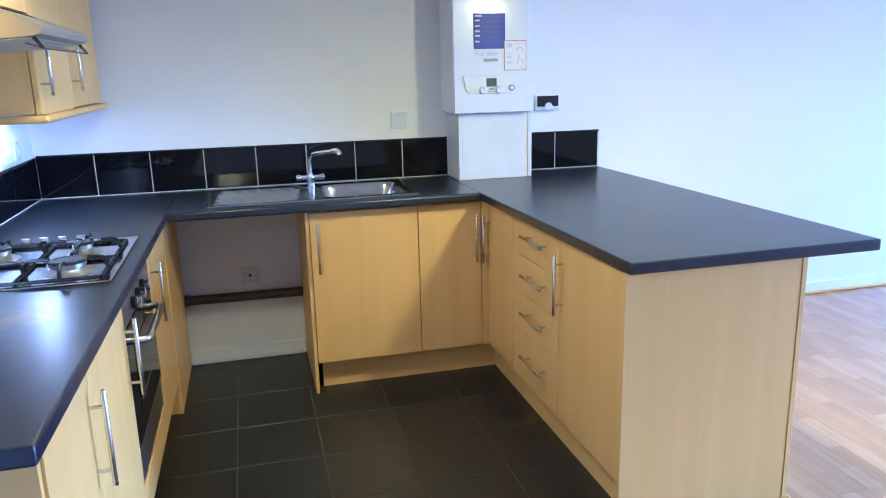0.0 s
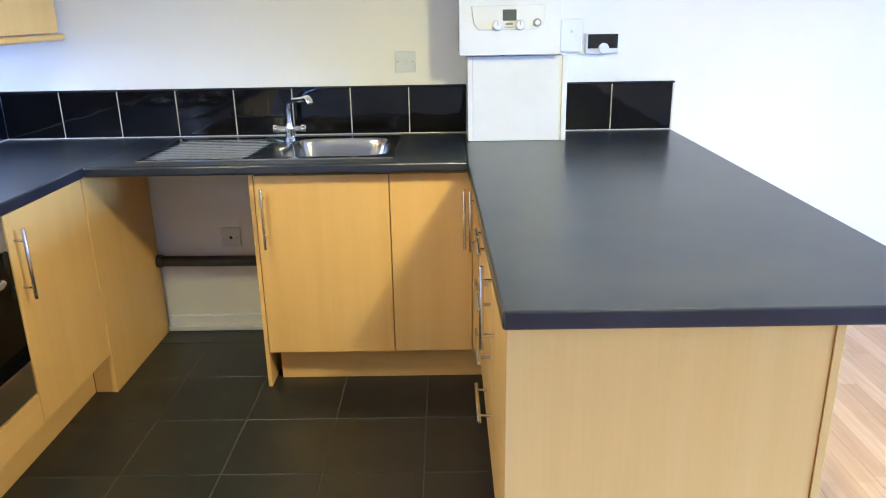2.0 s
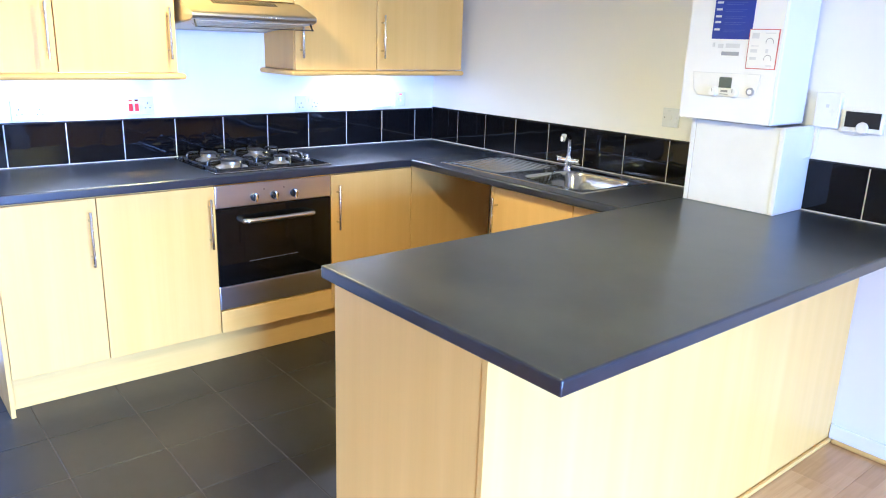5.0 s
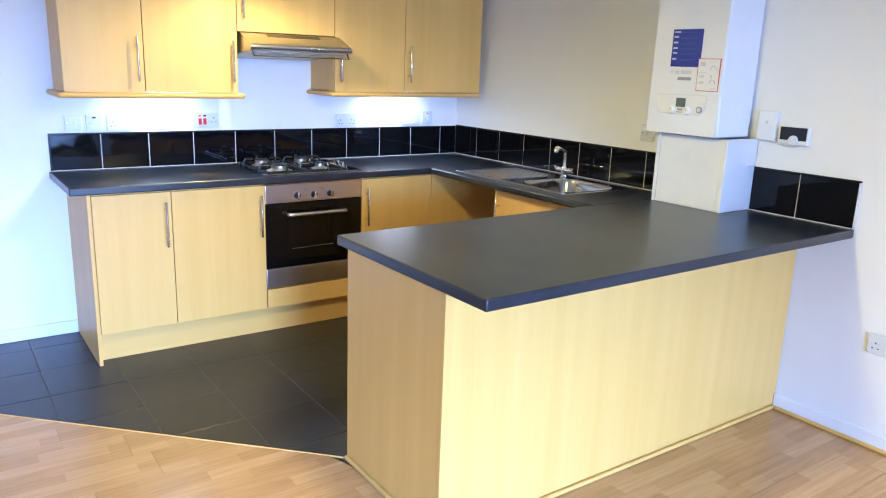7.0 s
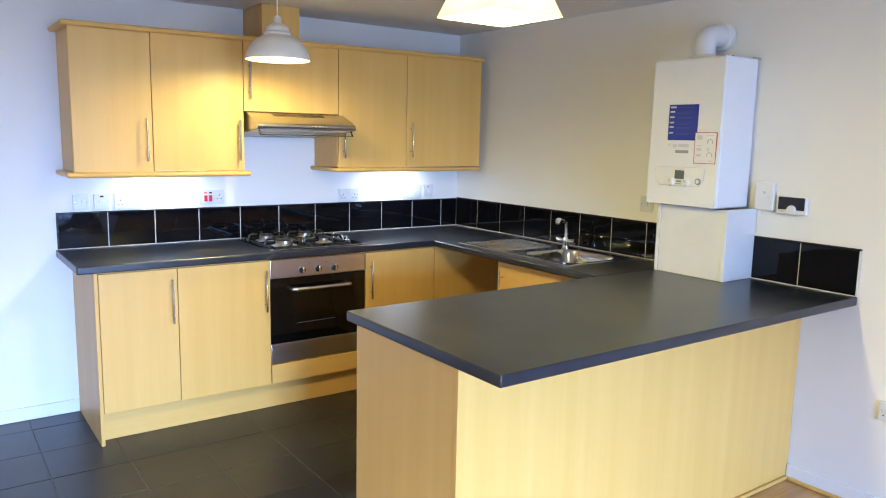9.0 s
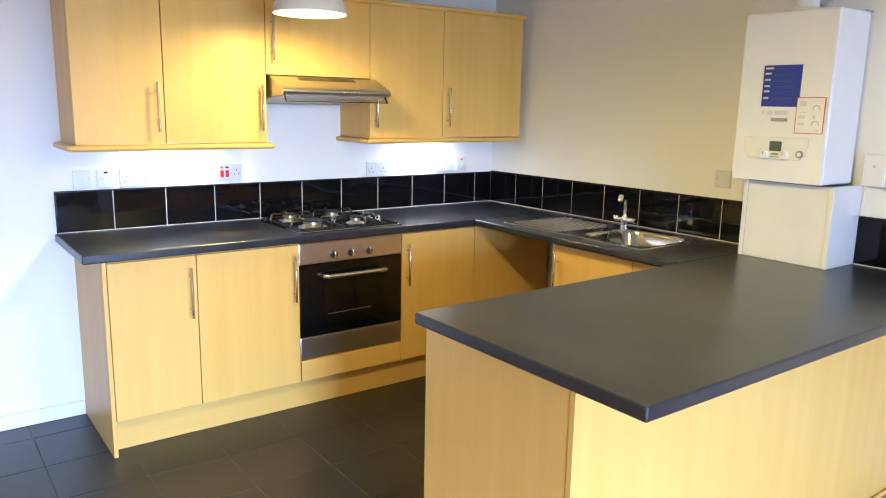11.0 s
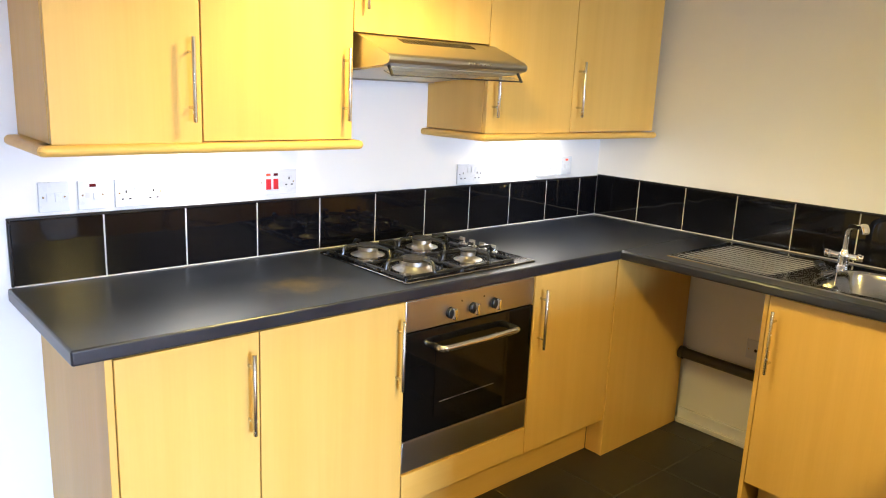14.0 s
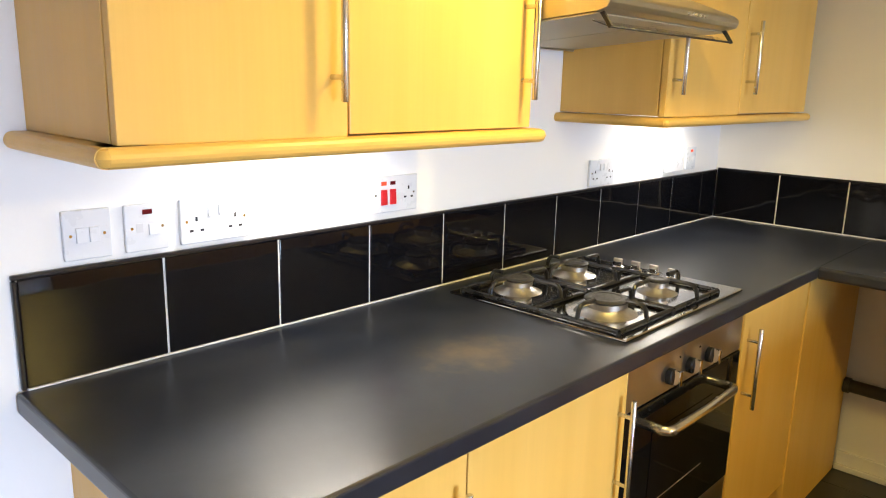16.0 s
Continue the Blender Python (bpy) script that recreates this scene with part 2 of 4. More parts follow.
# thin cloth: part of the lamp's light comes through it
cloth = FABRIC.node_tree
through_cloth = cloth.nodes.new("ShaderNodeBsdfTranslucent")
through_cloth.inputs["Color"].default_value = (0.9, 0.82, 0.66, 1)
cloth_mix = cloth.nodes.new("ShaderNodeMixShader")
cloth_mix.inputs[0].default_value = 0.6
cloth.links.new(cloth.nodes["Principled BSDF"].outputs[0], cloth_mix.inputs[1])
cloth.links.new(through_cloth.outputs[0], cloth_mix.inputs[2])
cloth.links.new(cloth_mix.outputs[0], cloth.nodes["Material Output"].inputs["Surface"])
STRIP_GLOW = glow("lit_strip_lens", (1.0, 0.93, 0.80), 6.0)
GLASS = glass_mat("clear_glass")
UPVC = plain("white_upvc", (0.78, 0.79, 0.79), 0.28, vary=0.02)
MESH_FILTER = brushed("filter_mesh", (0.60, 0.57, 0.47), 0.55, (200, 200, 40))
GRASS = plain("lawn", (0.06, 0.10, 0.03), 0.9, vary=0.4, scale=3)
FENCE = plain("timber_fence", (0.22, 0.16, 0.10), 0.8, vary=0.25, scale=4)
SEALANT = plain("white_sealant", (0.70, 0.68, 0.62), 0.45, vary=0.1, scale=30)


# ---------------------------------------------------------------- mesh helpers
def box(x0, x1, y0, y1, z0, z1, bev=0.0, seg=2, bm=None):
    """A box, bevelled, added to bm or new."""
    own = bmesh.new()
    vs = [own.verts.new((x, y, z)) for z in (z0, z1) for y in (y0, y1) for x in (x0, x1)]
    for f in ((0, 2, 3, 1), (4, 5, 7, 6), (0, 1, 5, 4), (2, 6, 7, 3), (0, 4, 6, 2), (1, 3, 7, 5)):
        own.faces.new([vs[i] for i in f])
    if bev:
        bmesh.ops.bevel(own, geom=own.edges[:], offset=bev, segments=seg, affect='EDGES', profile=0.5)
    return merge(bm, own)


def merge(bm, own):
    if bm is None:
        return own
    tmp = bpy.data.meshes.new("tmp")
    own.to_mesh(tmp)
    own.free()
    bm.from_mesh(tmp)
    bpy.data.meshes.remove(tmp)
    return bm


def tube(points, r, seg=12, bm=None, caps=True):
    """A round tube along points; r one radius or one for each point."""
    own = bmesh.new()
    pts = [Vector(p) for p in points]
    rs = r if isinstance(r, (list, tuple)) else [r] * len(pts)
    rings = []
    side = None
    for i, p in enumerate(pts):
        d = (pts[min(i + 1, len(pts) - 1)] - pts[max(i - 1, 0)])
        d = d.normalized() if d.length > 1e-9 else Vector((0, 0, 1))
        if side is None:
            side = d.cross(Vector((0, 0, 1)))
            if side.length < 0.01:
                side = d.cross(Vector((0, 1, 0)))
        side = (side - d * side.dot(d)).normalized()
        up = d.cross(side)
        rings.append([own.verts.new(p + rs[i] * (math.cos(a) * side + math.sin(a) * up)) for a in [2 * math.pi * k / seg for k in range(seg)]])
    for a, b in zip(rings, rings[1:]):
        for k in range(seg):
            own.faces.new((a[k], a[(k + 1) % seg], b[(k + 1) % seg], b[k]))
    if caps:
        own.faces.new(rings[0][::-1])
        own.faces.new(rings[-1])
    bmesh.ops.recalc_face_normals(own, faces=own.faces[:])
    return merge(bm, own)


def lathe(profile, centre=(0, 0, 0), seg=32, axis='z', bm=None):
    """A turned shape: profile of (radius, height) about an axis through centre."""
    own = bmesh.new()
    c = Vector(centre)
    rings = []
    for r, h in profile:
        ring = []
        for k in range(seg):
            a = 2 * math.pi * k / seg
            u, v = r * math.cos(a), r * math.sin(a)
            p = {'z': (u, v, h), 'y': (u, h, v), 'x': (h, u, v)}[axis]
            ring.append(own.verts.new(c + Vector(p)))
        rings.append(ring)
    for a, b in zip(rings, rings[1:]):
        for k in range(seg):
            own.faces.new((a[k], a[(k + 1) % seg], b[(k + 1) % seg], b[k]))
    if profile[0][0] > 1e-4:
        own.faces.new(rings[0][::-1])
    if profile[-1][0] > 1e-4:
        own.faces.new(rings[-1])
    bmesh.ops.remove_doubles(own, verts=own.verts[:], dist=1e-6)
    bmesh.ops.recalc_face_normals(own, faces=own.faces[:])
    return merge(bm, own)


def prism(outline, a, b, axis='y', bev=0.0, seg=2, bm=None):
    """An outline extruded along an axis from a to b. Outline in the other two axes in order."""
    own = bmesh.new()

    def put(u, v, w):
        return {'x': (w, u, v), 'y': (u, w, v), 'z': (u, v, w)}[axis]
    lo = [own.verts.new(put(u, v, a)) for u, v in outline]
    hi = [own.verts.new(put(u, v, b)) for u, v in outline]
    n = len(outline)
    for k in range(n):
        own.faces.new((lo[k], lo[(k + 1) % n], hi[(k + 1) % n], hi[k]))
    own.faces.new(lo[::-1])
    own.faces.new(hi)
    bmesh.ops.recalc_face_normals(own, faces=own.faces[:])
    if bev:
        bmesh.ops.bevel(own, geom=own.edges[:], offset=bev, segments=seg, affect='EDGES', profile=0.5)
    return merge(bm, own)


def mesh_of(name, bm, material, smooth=True):
    me = bpy.data.meshes.new(name)
    bm.to_mesh(me)
    bm.free()
    me.materials.append(material)
    if smooth:
        me.set_sharp_from_angle(angle=radians(38))
        # broad flat faces stay flat, so that bevels round off without bending them
        big = 10 * float(np.median([p.area for p in me.polygons]))
        me.polygons.foreach_set("use_smooth", [p.area < big and max(abs(c) for c in p.normal) < 0.9999 for p in me.polygons])
    return me


def part(name, bm, material, parent, label="", smooth=True):
    """Links a bmesh as ONE mesh object under a thing or under a part."""
    ob = new(name, mesh_of(name, bm, material, smooth))
    ob.parent = parent
    return tagged(ob, label)


def thing(name, m, label, category, group="", kind=""):
    """A top-level Empty at a thing's base, to which its parts are parented."""
    ob = new(name)
    ob.empty_display_size = 0.05
    ob.matrix_basis = m
    return tagged(ob, label, category, group, kind)


def single(name, bm, material, label, category, group="", kind="", at=None, smooth=True):
    """A thing that is one mesh. Its mesh is built in world places."""
    if at is not None:
        bmesh.ops.translate(bm, verts=bm.verts[:], vec=-Vector(at))
    ob = new(name, mesh_of(name, bm, material, smooth))
    if at is not None:
        ob.location = at
    return tagged(ob, label, category, group, kind)


def structure(name, bm, material, label="", smooth=False):
    return tagged(new(name, mesh_of(name, bm, material, smooth)), label, "", "", "structure")


FACE_X, FACE_S, FACE_W = 90, 0, -90     # fronts towards +x, -y and -x
TOP, UNDER = 0.910, 0.872               # worktop
CEILING = 2.266
EAST, SOUTH = 8.2, -5.4                 # far walls
HOB_END = -2.656                        # near end of the hob run


# ---------------------------------------------------------------- structure
structure("wall_west", box(-0.12, 0.0, SOUTH, 0.12, -0.05, CEILING + 0.1), WALL, "cream white painted plaster wall behind the hob")
structure("wall_north", box(0.0, EAST, 0.0, 0.12, -0.05, CEILING + 0.1), WALL, "cream white painted plaster wall behind the sink")
structure("wall_south", box(-0.12, EAST + 0.12, SOUTH - 0.12, SOUTH, -0.05, CEILING + 0.1), WALL, "plain painted wall closing the living area")
OPEN_Y0, OPEN_Y1, OPEN_Z = -4.25, -0.95, 2.1
b = box(EAST, EAST + 0.12, OPEN_Y1, 0.12, -0.05, CEILING + 0.1)
b = box(EAST, EAST + 0.12, SOUTH, OPEN_Y0, -0.05, CEILING + 0.1, bm=b)
b = box(EAST, EAST + 0.12, OPEN_Y0, OPEN_Y1, OPEN_Z, CEILING + 0.1, bm=b)
structure("wall_east", b, WALL, "painted wall with the patio door opening")
structure("ceiling", box(-0.12, EAST + 0.12, SOUTH - 0.12, 0.12, CEILING, CEILING + 0.08), CEIL, "plain white painted ceiling")
structure("subfloor", box(-0.12, EAST + 0.12, SOUTH - 0.12, 0.12, -0.12, -0.012), FLOOR_GROUT, "bed under tiles and boards")
structure("ground", box(EAST + 0.12, 60, -50, 50, -0.3, -0.16), GRASS, "lawn outside the patio door")


def skirting(name, x0, x1, y0, y1):
    b = box(x0, x1, y0, y1, 0.001, 0.072, 0.003)
    return structure(name, b, SKIRT, "white gloss painted skirting board", True)


skirting("baseboard_north", 2.656, EAST, -0.016, 0.0)
skirting("baseboard_void", 0.60, 1.186, -0.016, 0.0)
skirting("baseboard_west", 0.0, 0.016, SOUTH, -2.584)
b = box(0.60, 1.186, -0.034, -0.0165, 0.001, 0.024, 0.004)
structure("baseboard_void_step", b, SKIRT, "white painted lower moulding of the skirting", True)


def bead(name, pts_box):
    b = box(*pts_box, 0.006, 3)
    return structure(name, b, BEECH_Y, "beech floor beading along the edge", True)


bead("trim_peninsula", (2.6555, 2.672, -1.955, -0.018, 0.001, 0.018))
bead("trim_peninsula_end", (2.024, 2.6545, -1.962, -1.9455, 0.001, 0.018))
bead("trim_wall", (2.674, EAST, -0.033, -0.0165, 0.001, 0.018))

# patio door in the east wall
door = thing("door_1", pose(EAST, 0, 0), "white glazed double patio door with clear panes", "patio door", kind="structure")
mid = (OPEN_Y0 + OPEN_Y1) / 2
for y0, y1 in ((OPEN_Y0, mid), (mid, OPEN_Y1)):
    f = box(0.03, 0.09, y0, y0 + 0.09, 0.0, OPEN_Z, 0.004)
    f = box(0.03, 0.09, y1 - 0.09, y1, 0.0, OPEN_Z, 0.004, bm=f)
    f = box(0.03, 0.09, y0 + 0.09, y1 - 0.09, 0.0, 0.11, 0.004, bm=f)
    f = box(0.03, 0.09, y0 + 0.09, y1 - 0.09, OPEN_Z - 0.09, OPEN_Z, 0.004, bm=f)
    leaf = part("door_frame", f, UPVC, door)
    pane = part("pane", box(0.056, 0.062, y0 + 0.09, y1 - 0.09, 0.11, OPEN_Z - 0.09), GLASS, leaf, smooth=False)
    pane.visible_shadow = False


# ---------------------------------------------------------------- worktop
def ring_slab(x0, x1, y0, y1, hx0, hx1, hy0, hy1, z0, z1):
    """A slab with a rectangular hole through it."""
    own = bmesh.new()

    def loop(z):
        out = [own.verts.new((x, y, z)) for x, y in ((x0, y0), (x1, y0), (x1, y1), (x0, y1))]
        hole = [own.verts.new((x, y, z)) for x, y in ((hx0, hy0), (hx1, hy0), (hx1, hy1), (hx0, hy1))]
        return out, hole
    (o0, h0), (o1, h1) = loop(z0), loop(z1)
    for k in range(4):
        j = (k + 1) % 4
        own.faces.new((o1[k], o1[j], h1[j], h1[k]))
        own.faces.new((o0[j], o0[k], h0[k], h0[j]))
        own.faces.new((o0[k], o0[j], o1[j], o1[k]))
        own.faces.new((h0[j], h0[k], h1[k], h1[j]))
    front = [e for e in own.edges if abs(e.verts[0].co.y - y0) < 1e-6 and abs(e.verts[1].co.y - y0) < 1e-6 and abs(e.verts[0].co.z - e.verts[1].co.z) < 1e-6]
    bmesh.ops.bevel(own, geom=front, offset=0.009, segments=4, affect='EDGES', profile=0.5)
    return own


top = thing("worktop", pose(0, 0, 0), "charcoal grey laminate worktop in a U shape with rounded edges", "worktop")
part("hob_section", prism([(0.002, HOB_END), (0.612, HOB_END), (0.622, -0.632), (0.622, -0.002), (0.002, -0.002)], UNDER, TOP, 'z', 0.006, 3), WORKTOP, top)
part("sink_section", ring_slab(0.6225, 1.9845, -0.634, -0.002, 1.27, 1.715, -0.53, -0.10, UNDER, TOP), WORKTOP, top)
part("peninsula_section", prism([(1.985, -0.643), (2.010, -1.984), (2.893, -1.984), (2.888, -0.002), (1.985, -0.002)], UNDER, TOP, 'z', 0.006, 3), WORKTOP, top)


# ---------------------------------------------------------------- cabinets
def bar_handle(p, length, upright=True, stand=0.034):
    """A bar on two posts; p is the middle of the door face behind it, front towards -y."""
    x, y, z = p
    h = length / 2
    d = Vector((0, 0, 1)) if upright else Vector((1, 0, 0))
    c = Vector((x, y - stand, z))
    b = tube([c - d * h, c - d * (h - 0.001), c + d * (h - 0.001), c + d * h], [0.0052, 0.006, 0.006, 0.0052], 14)
    for s in (-1, 1):
        q = c + d * s * (h - 0.038)
        tube([q, q + Vector((0, stand - 0.001, 0))], 0.0045, 10, bm=b)
    return b


def door_part(parent, x0, x1, z0, z1, handle, name="door", upright=True):
    d = part(name, box(x0 + 0.0015, x1 - 0.0015, 0.0, 0.018, z0, z1, 0.0016), BEECH, parent)
    if handle:
        part("handle", bar_handle((handle[0], 0.0, handle[1]), 0.228, upright), NICKEL, d, "brushed steel bar handle")
    return d


def base_cabinet(m, w, side, label, group="base cabinets", depth=0.56, z0=0.165, z1=0.862, top=UNDER - 0.001):
    """A base unit w wide, front at y = 0 towards -y; side: where the handle is."""
    c = thing("base_cabinet", m, label, "cabinet", group)
    part("body", box(0.0005, w - 0.0005, 0.021, depth, 0.155, top, 0.001), BEECH, c)
    hx = 0.032 if side == "L" else w - 0.032
    door_part(c, 0, w, z0, z1, (hx, 0.70))
    return c


def plinth(name, m, w, label="beech laminate plinth board under the cabinets"):
    return single_at(name, box(0, w, 0, 0.016, 0.0, 0.154, 0.001), BEECH_X, m, label, "plinth")


def single_at(name, bm, material, m, label, category, group=""):
    ob = new(name, mesh_of(name, bm, material))
    ob.matrix_basis = m
    return tagged(ob, label, category, group)


HX = 0.594                               # door faces of the hob run
base_cabinet(pose(HX, -2.5632, 0, 0, 0, FACE_X), 0.3715, "R", "beech laminate base cabinet at the open end of the hob run")
base_cabinet(pose(HX, -2.191, 0, 0, 0, FACE_X), 0.495, "R", "beech laminate base cabinet beside the oven")
base_cabinet(pose(HX, -1.101, 0, 0, 0, FACE_X), 0.494, "L", "beech laminate base cabinet in the corner beside the oven")
single("end_panel", box(0.001, 0.588, -2.581, -2.5635, 0.0, UNDER - 0.001, 0.001), BEECH, "beech laminate end panel down to the floor tiles", "panel", at=(0.3, -2.572, 0))
plinth("plinth", pose(0.510, -2.562, 0, 0, 0, FACE_X), 1.958)
single("void_panel", box(0.578, 0.598, -0.6050, -0.030, 0.0, UNDER - 0.001, 0.001), BEECH, "beech laminate panel beside the empty appliance space", "panel", at=(0.588, -0.3, 0))

single("plinth_return", box(0.512, 0.5775, -0.6030, -0.586, 0.0, 0.154, 0.001), BEECH, "short beech return closing the plinth corner", "plinth", at=(0.545, -0.595, 0))

# built-in oven and its housing
house = thing("oven_housing", pose(HX, -1.694, 0, 0, 0, FACE_X), "beech laminate oven housing with a filler panel below", "cabinet", "base cabinets")
part("body", box(0.001, 0.591, 0.03, 0.56, 0.155, 0.272, 0.001), BEECH, house)
part("filler_panel", box(0.002, 0.590, 0.0, 0.018, 0.165, 0.270, 0.0015), BEECH_X, house)
oven = thing("oven", pose(HX - 0.004, -1.694, 0.272, 0, 0, FACE_X), "built-in stainless steel oven with a black glass door, closed", "oven")
part("casing", box(0.010, 0.582, 0.022, 0.54, 0.003, 0.598, 0.001), DARK, oven)
fascia = part("control_panel", box(0.0, 0.592, 0.0, 0.021, 0.486, 0.588, 0.003), STEEL, oven, "brushed steel control panel")
for kx in (0.186, 0.287, 0.389):
    kn = part("knob", lathe([(0.0, 0.0), (0.019, 0.0), (0.019, -0.012), (0.016, -0.014), (0.0, -0.014)], (kx, -0.0005, 0.524), 24, 'y'), ENAMEL, fascia, "black oven knob with a steel grip")
    part("grip", box(kx - 0.006, kx + 0.006, -0.032, -0.0145, 0.505, 0.543, 0.003), CHROME, kn)
for kx in (0.236, 0.338):
    part("indicator", lathe([(0.0, 0.0), (0.003, 0.0), (0.002, -0.002), (0.0, -0.002)], (kx, -0.0005, 0.556), 10, 'y'), DARK, fascia)
od = part("door", box(0.001, 0.591, -0.002, 0.021, 0.118, 0.483, 0.003), BLACK_GLASS, oven, "black glass oven door")
part("window", box(0.128, 0.440, -0.0035, -0.0025, 0.170, 0.405), OVEN_WINDOW, od, smooth=False)
part("rack_wire", tube([(0.150, -0.0042, 0.222), (0.405, -0.0042, 0.226)], 0.0009, 6), HOOD_STEEL, od)
hb = tube([(0.118, -0.001, 0.424), (0.118, -0.030, 0.424), (0.124, -0.042, 0.424), (0.140, -0.047, 0.424), (0.296, -0.050, 0.424), (0.452, -0.047, 0.424), (0.468, -0.042, 0.424), (0.474, -0.030, 0.424), (0.474, -0.001, 0.424)], 0.0115, 14)
part("handle", hb, NICKEL, od, "curved satin steel oven door handle")
part("lower_panel", box(0.001, 0.591, 0.0, 0.021, 0.004, 0.115, 0.003), STEEL, oven, "brushed steel lower panel")
part("edge_trim", box(-0.002, 0.594, 0.002, 0.021, 0.589, 0.594, 0.001), CHROME, oven)

# sink run
SY = -0.580
single("side_panel", box(1.190, 1.2055, -0.578, -0.017, 0.0, UNDER - 0.001, 0.001), BEECH, "narrow beech laminate side panel standing on the tiles", "panel", at=(1.198, -0.3, 0))
base_cabinet(pose(1.2075, SY, 0), 0.494, "L", "beech laminate base cabinet under the sink", z0=0.150, z1=0.858, depth=0.55, top=0.70)
corner = thing("base_cabinet", pose(1.7025, SY, 0), "beech laminate corner cabinet with a narrow door", "cabinet", "base cabinets")
part("body", box(0.0005, 0.318, 0.021, 0.55, 0.150, UNDER - 0.001, 0.001), BEECH, corner)
door_part(corner, 0, 0.302, 0.150, 0.858, (0.272, 0.69))
single("corner_post", box(2.0055, 2.048, -0.6060, -0.560, 0.158, UNDER - 0.001, 0.001), BEECH, "narrow beech corner post between the cabinet doors", "panel", at=(2.025, -0.58, 0.158))
plinth("plinth", pose(1.232, -0.502, 0), 0.89)

# peninsula, kitchen side
PX = 2.030
pc = thing("base_cabinet", pose(PX, -0.585, 0, 0, 0, FACE_W), "beech laminate corner cabinet of the peninsula with a narrow door", "cabinet", "base cabinets")
part("body", box(0.001, 0.364, 0.021, 0.585, 0.155, UNDER - 0.001, 0.001), BEECH, pc)
door_part(pc, 0.022, 0.365, 0.162, 0.860, (0.058, 0.69))
dw = thing("drawer_unit", pose(PX, -0.951, 0, 0, 0, FACE_W), "beech laminate drawer unit with four closed drawers", "drawer unit", "base cabinets")
part("body", box(0.001, 0.484, 0.021, 0.585, 0.155, UNDER - 0.001, 0.001), BEECH, dw)
for z0, z1, hz in ((0.713, 0.860, 0.806), (0.549, 0.710, 0.645), (0.385, 0.546, 0.484), (0.162, 0.382, 0.295)):
    door_part(dw, 0.0, 0.485, z0, z1, (0.285, hz), "drawer_front", False)
base_cabinet(pose(PX, -1.437, 0, 0, 0, FACE_W), 0.488, "L", "beech laminate base cabinet at the end of the peninsula", depth=0.585, z1=0.860, z0=0.162)
plinth("plinth", pose(PX + 0.066, -0.50, 0, 0, 0, FACE_W), 1.425)
single("peninsula_end_panel", box(2.020, 2.6345, -1.945, -1.927, 0.0, UNDER - 0.001, 0.001), BEECH, "beech laminate end panel of the peninsula", "panel", at=(2.33, -1.936, 0))
single("peninsula_back_panel", box(2.636, 2.654, -1.947, -0.002, 0.0, UNDER - 0.001, 0.001), BEECH, "long beech laminate back panel of the peninsula", "panel", at=(2.645, -1.0, 0))


# wall cabinets
def wall_cabinet(y0, y1, z0, z1, side, hz, label, lift):
    w = y1 - y0
    c = thing("wall_cabinet", pose(0.336, y0, lift, 0, 0, FACE_X), label, "cabinet", "wall cabinets")
    part("body", box(0.0005, w - 0.0005, 0.021, 0.335, z0 + 0.002, z1 - 0.002, 0.001), BEECH, c)
    hx = 0.030 if side == "L" else w - 0.034
    d = part("door", box(0.0015, w - 0.0015, 0.0, 0.018, z0, z1, 0.0016), BEECH, c)
    part("handle", bar_handle((hx, 0.0, hz), 0.220), NICKEL, d, "brushed steel bar handle")
    return c


wall_cabinet(-2.600, -2.220, 1.340, 2.045, "R", 1.507, "beech laminate wall cabinet at the open end", -0.003)
wall_cabinet(-2.219, -1.731, 1.340, 2.045, "R", 1.507, "beech laminate wall cabinet beside the cooker hood", 0.001)
wall_cabinet(-1.730, -1.145, 1.667, 2.048, "L", 1.842, "short beech laminate wall cabinet above the cooker hood", 0.002)
wall_cabinet(-1.144, -0.660, 1.352, 2.055, "L", 1.522, "beech laminate wall cabinet beside the cooker hood", 0.0)
wall_cabinet(-0.659, -0.062, 1.352, 2.055, "L", 1.522, "beech laminate wall cabinet in the corner", 0.004)


def moulding(name, y0, y1, z0, z1, label, ret=True, front=0.362):
    """A bullnosed moulding along the fronts with a return to the wall."""
    n = 8
    h = (z1 - z0) / 2
    prof = [(front - 0.075, z0), (front - h, z0)]
    prof += [(front - h + h * math.sin(math.pi * k / n), (z0 + z1) / 2 - h * math.cos(math.pi * k / n)) for k in range(1, n)]
    prof += [(front - h, z1), (front - 0.075, z1)]
    b = prism(prof, y0, y1, 'y')
    if ret:
        out = [(y0 + 0.055 if u == front - 0.075 else y0 - (u - (front - h)) - 0.002, v) for u, v in prof]
        prism(out, 0.001, front - 0.012, 'x', bm=b)
        lathe([(0.0, -h), (h * 0.7, -h * 0.72), (h, 0), (h * 0.7, h * 0.72), (0.0, h)], (front - h, y0 - 0.001, (z0 + z1) / 2), 16, bm=b)
    lathe([(0.0, -h), (h * 0.7, -h * 0.72), (h, 0), (h * 0.7, h * 0.72), (0.0, h)], (front - h, y1, (z0 + z1) / 2), 16, bm=b)
    return single(name, b, BEECH_Y, label, "moulding", "cabinet mouldings", at=((front - 0.03), (y0 + y1) / 2, z0))


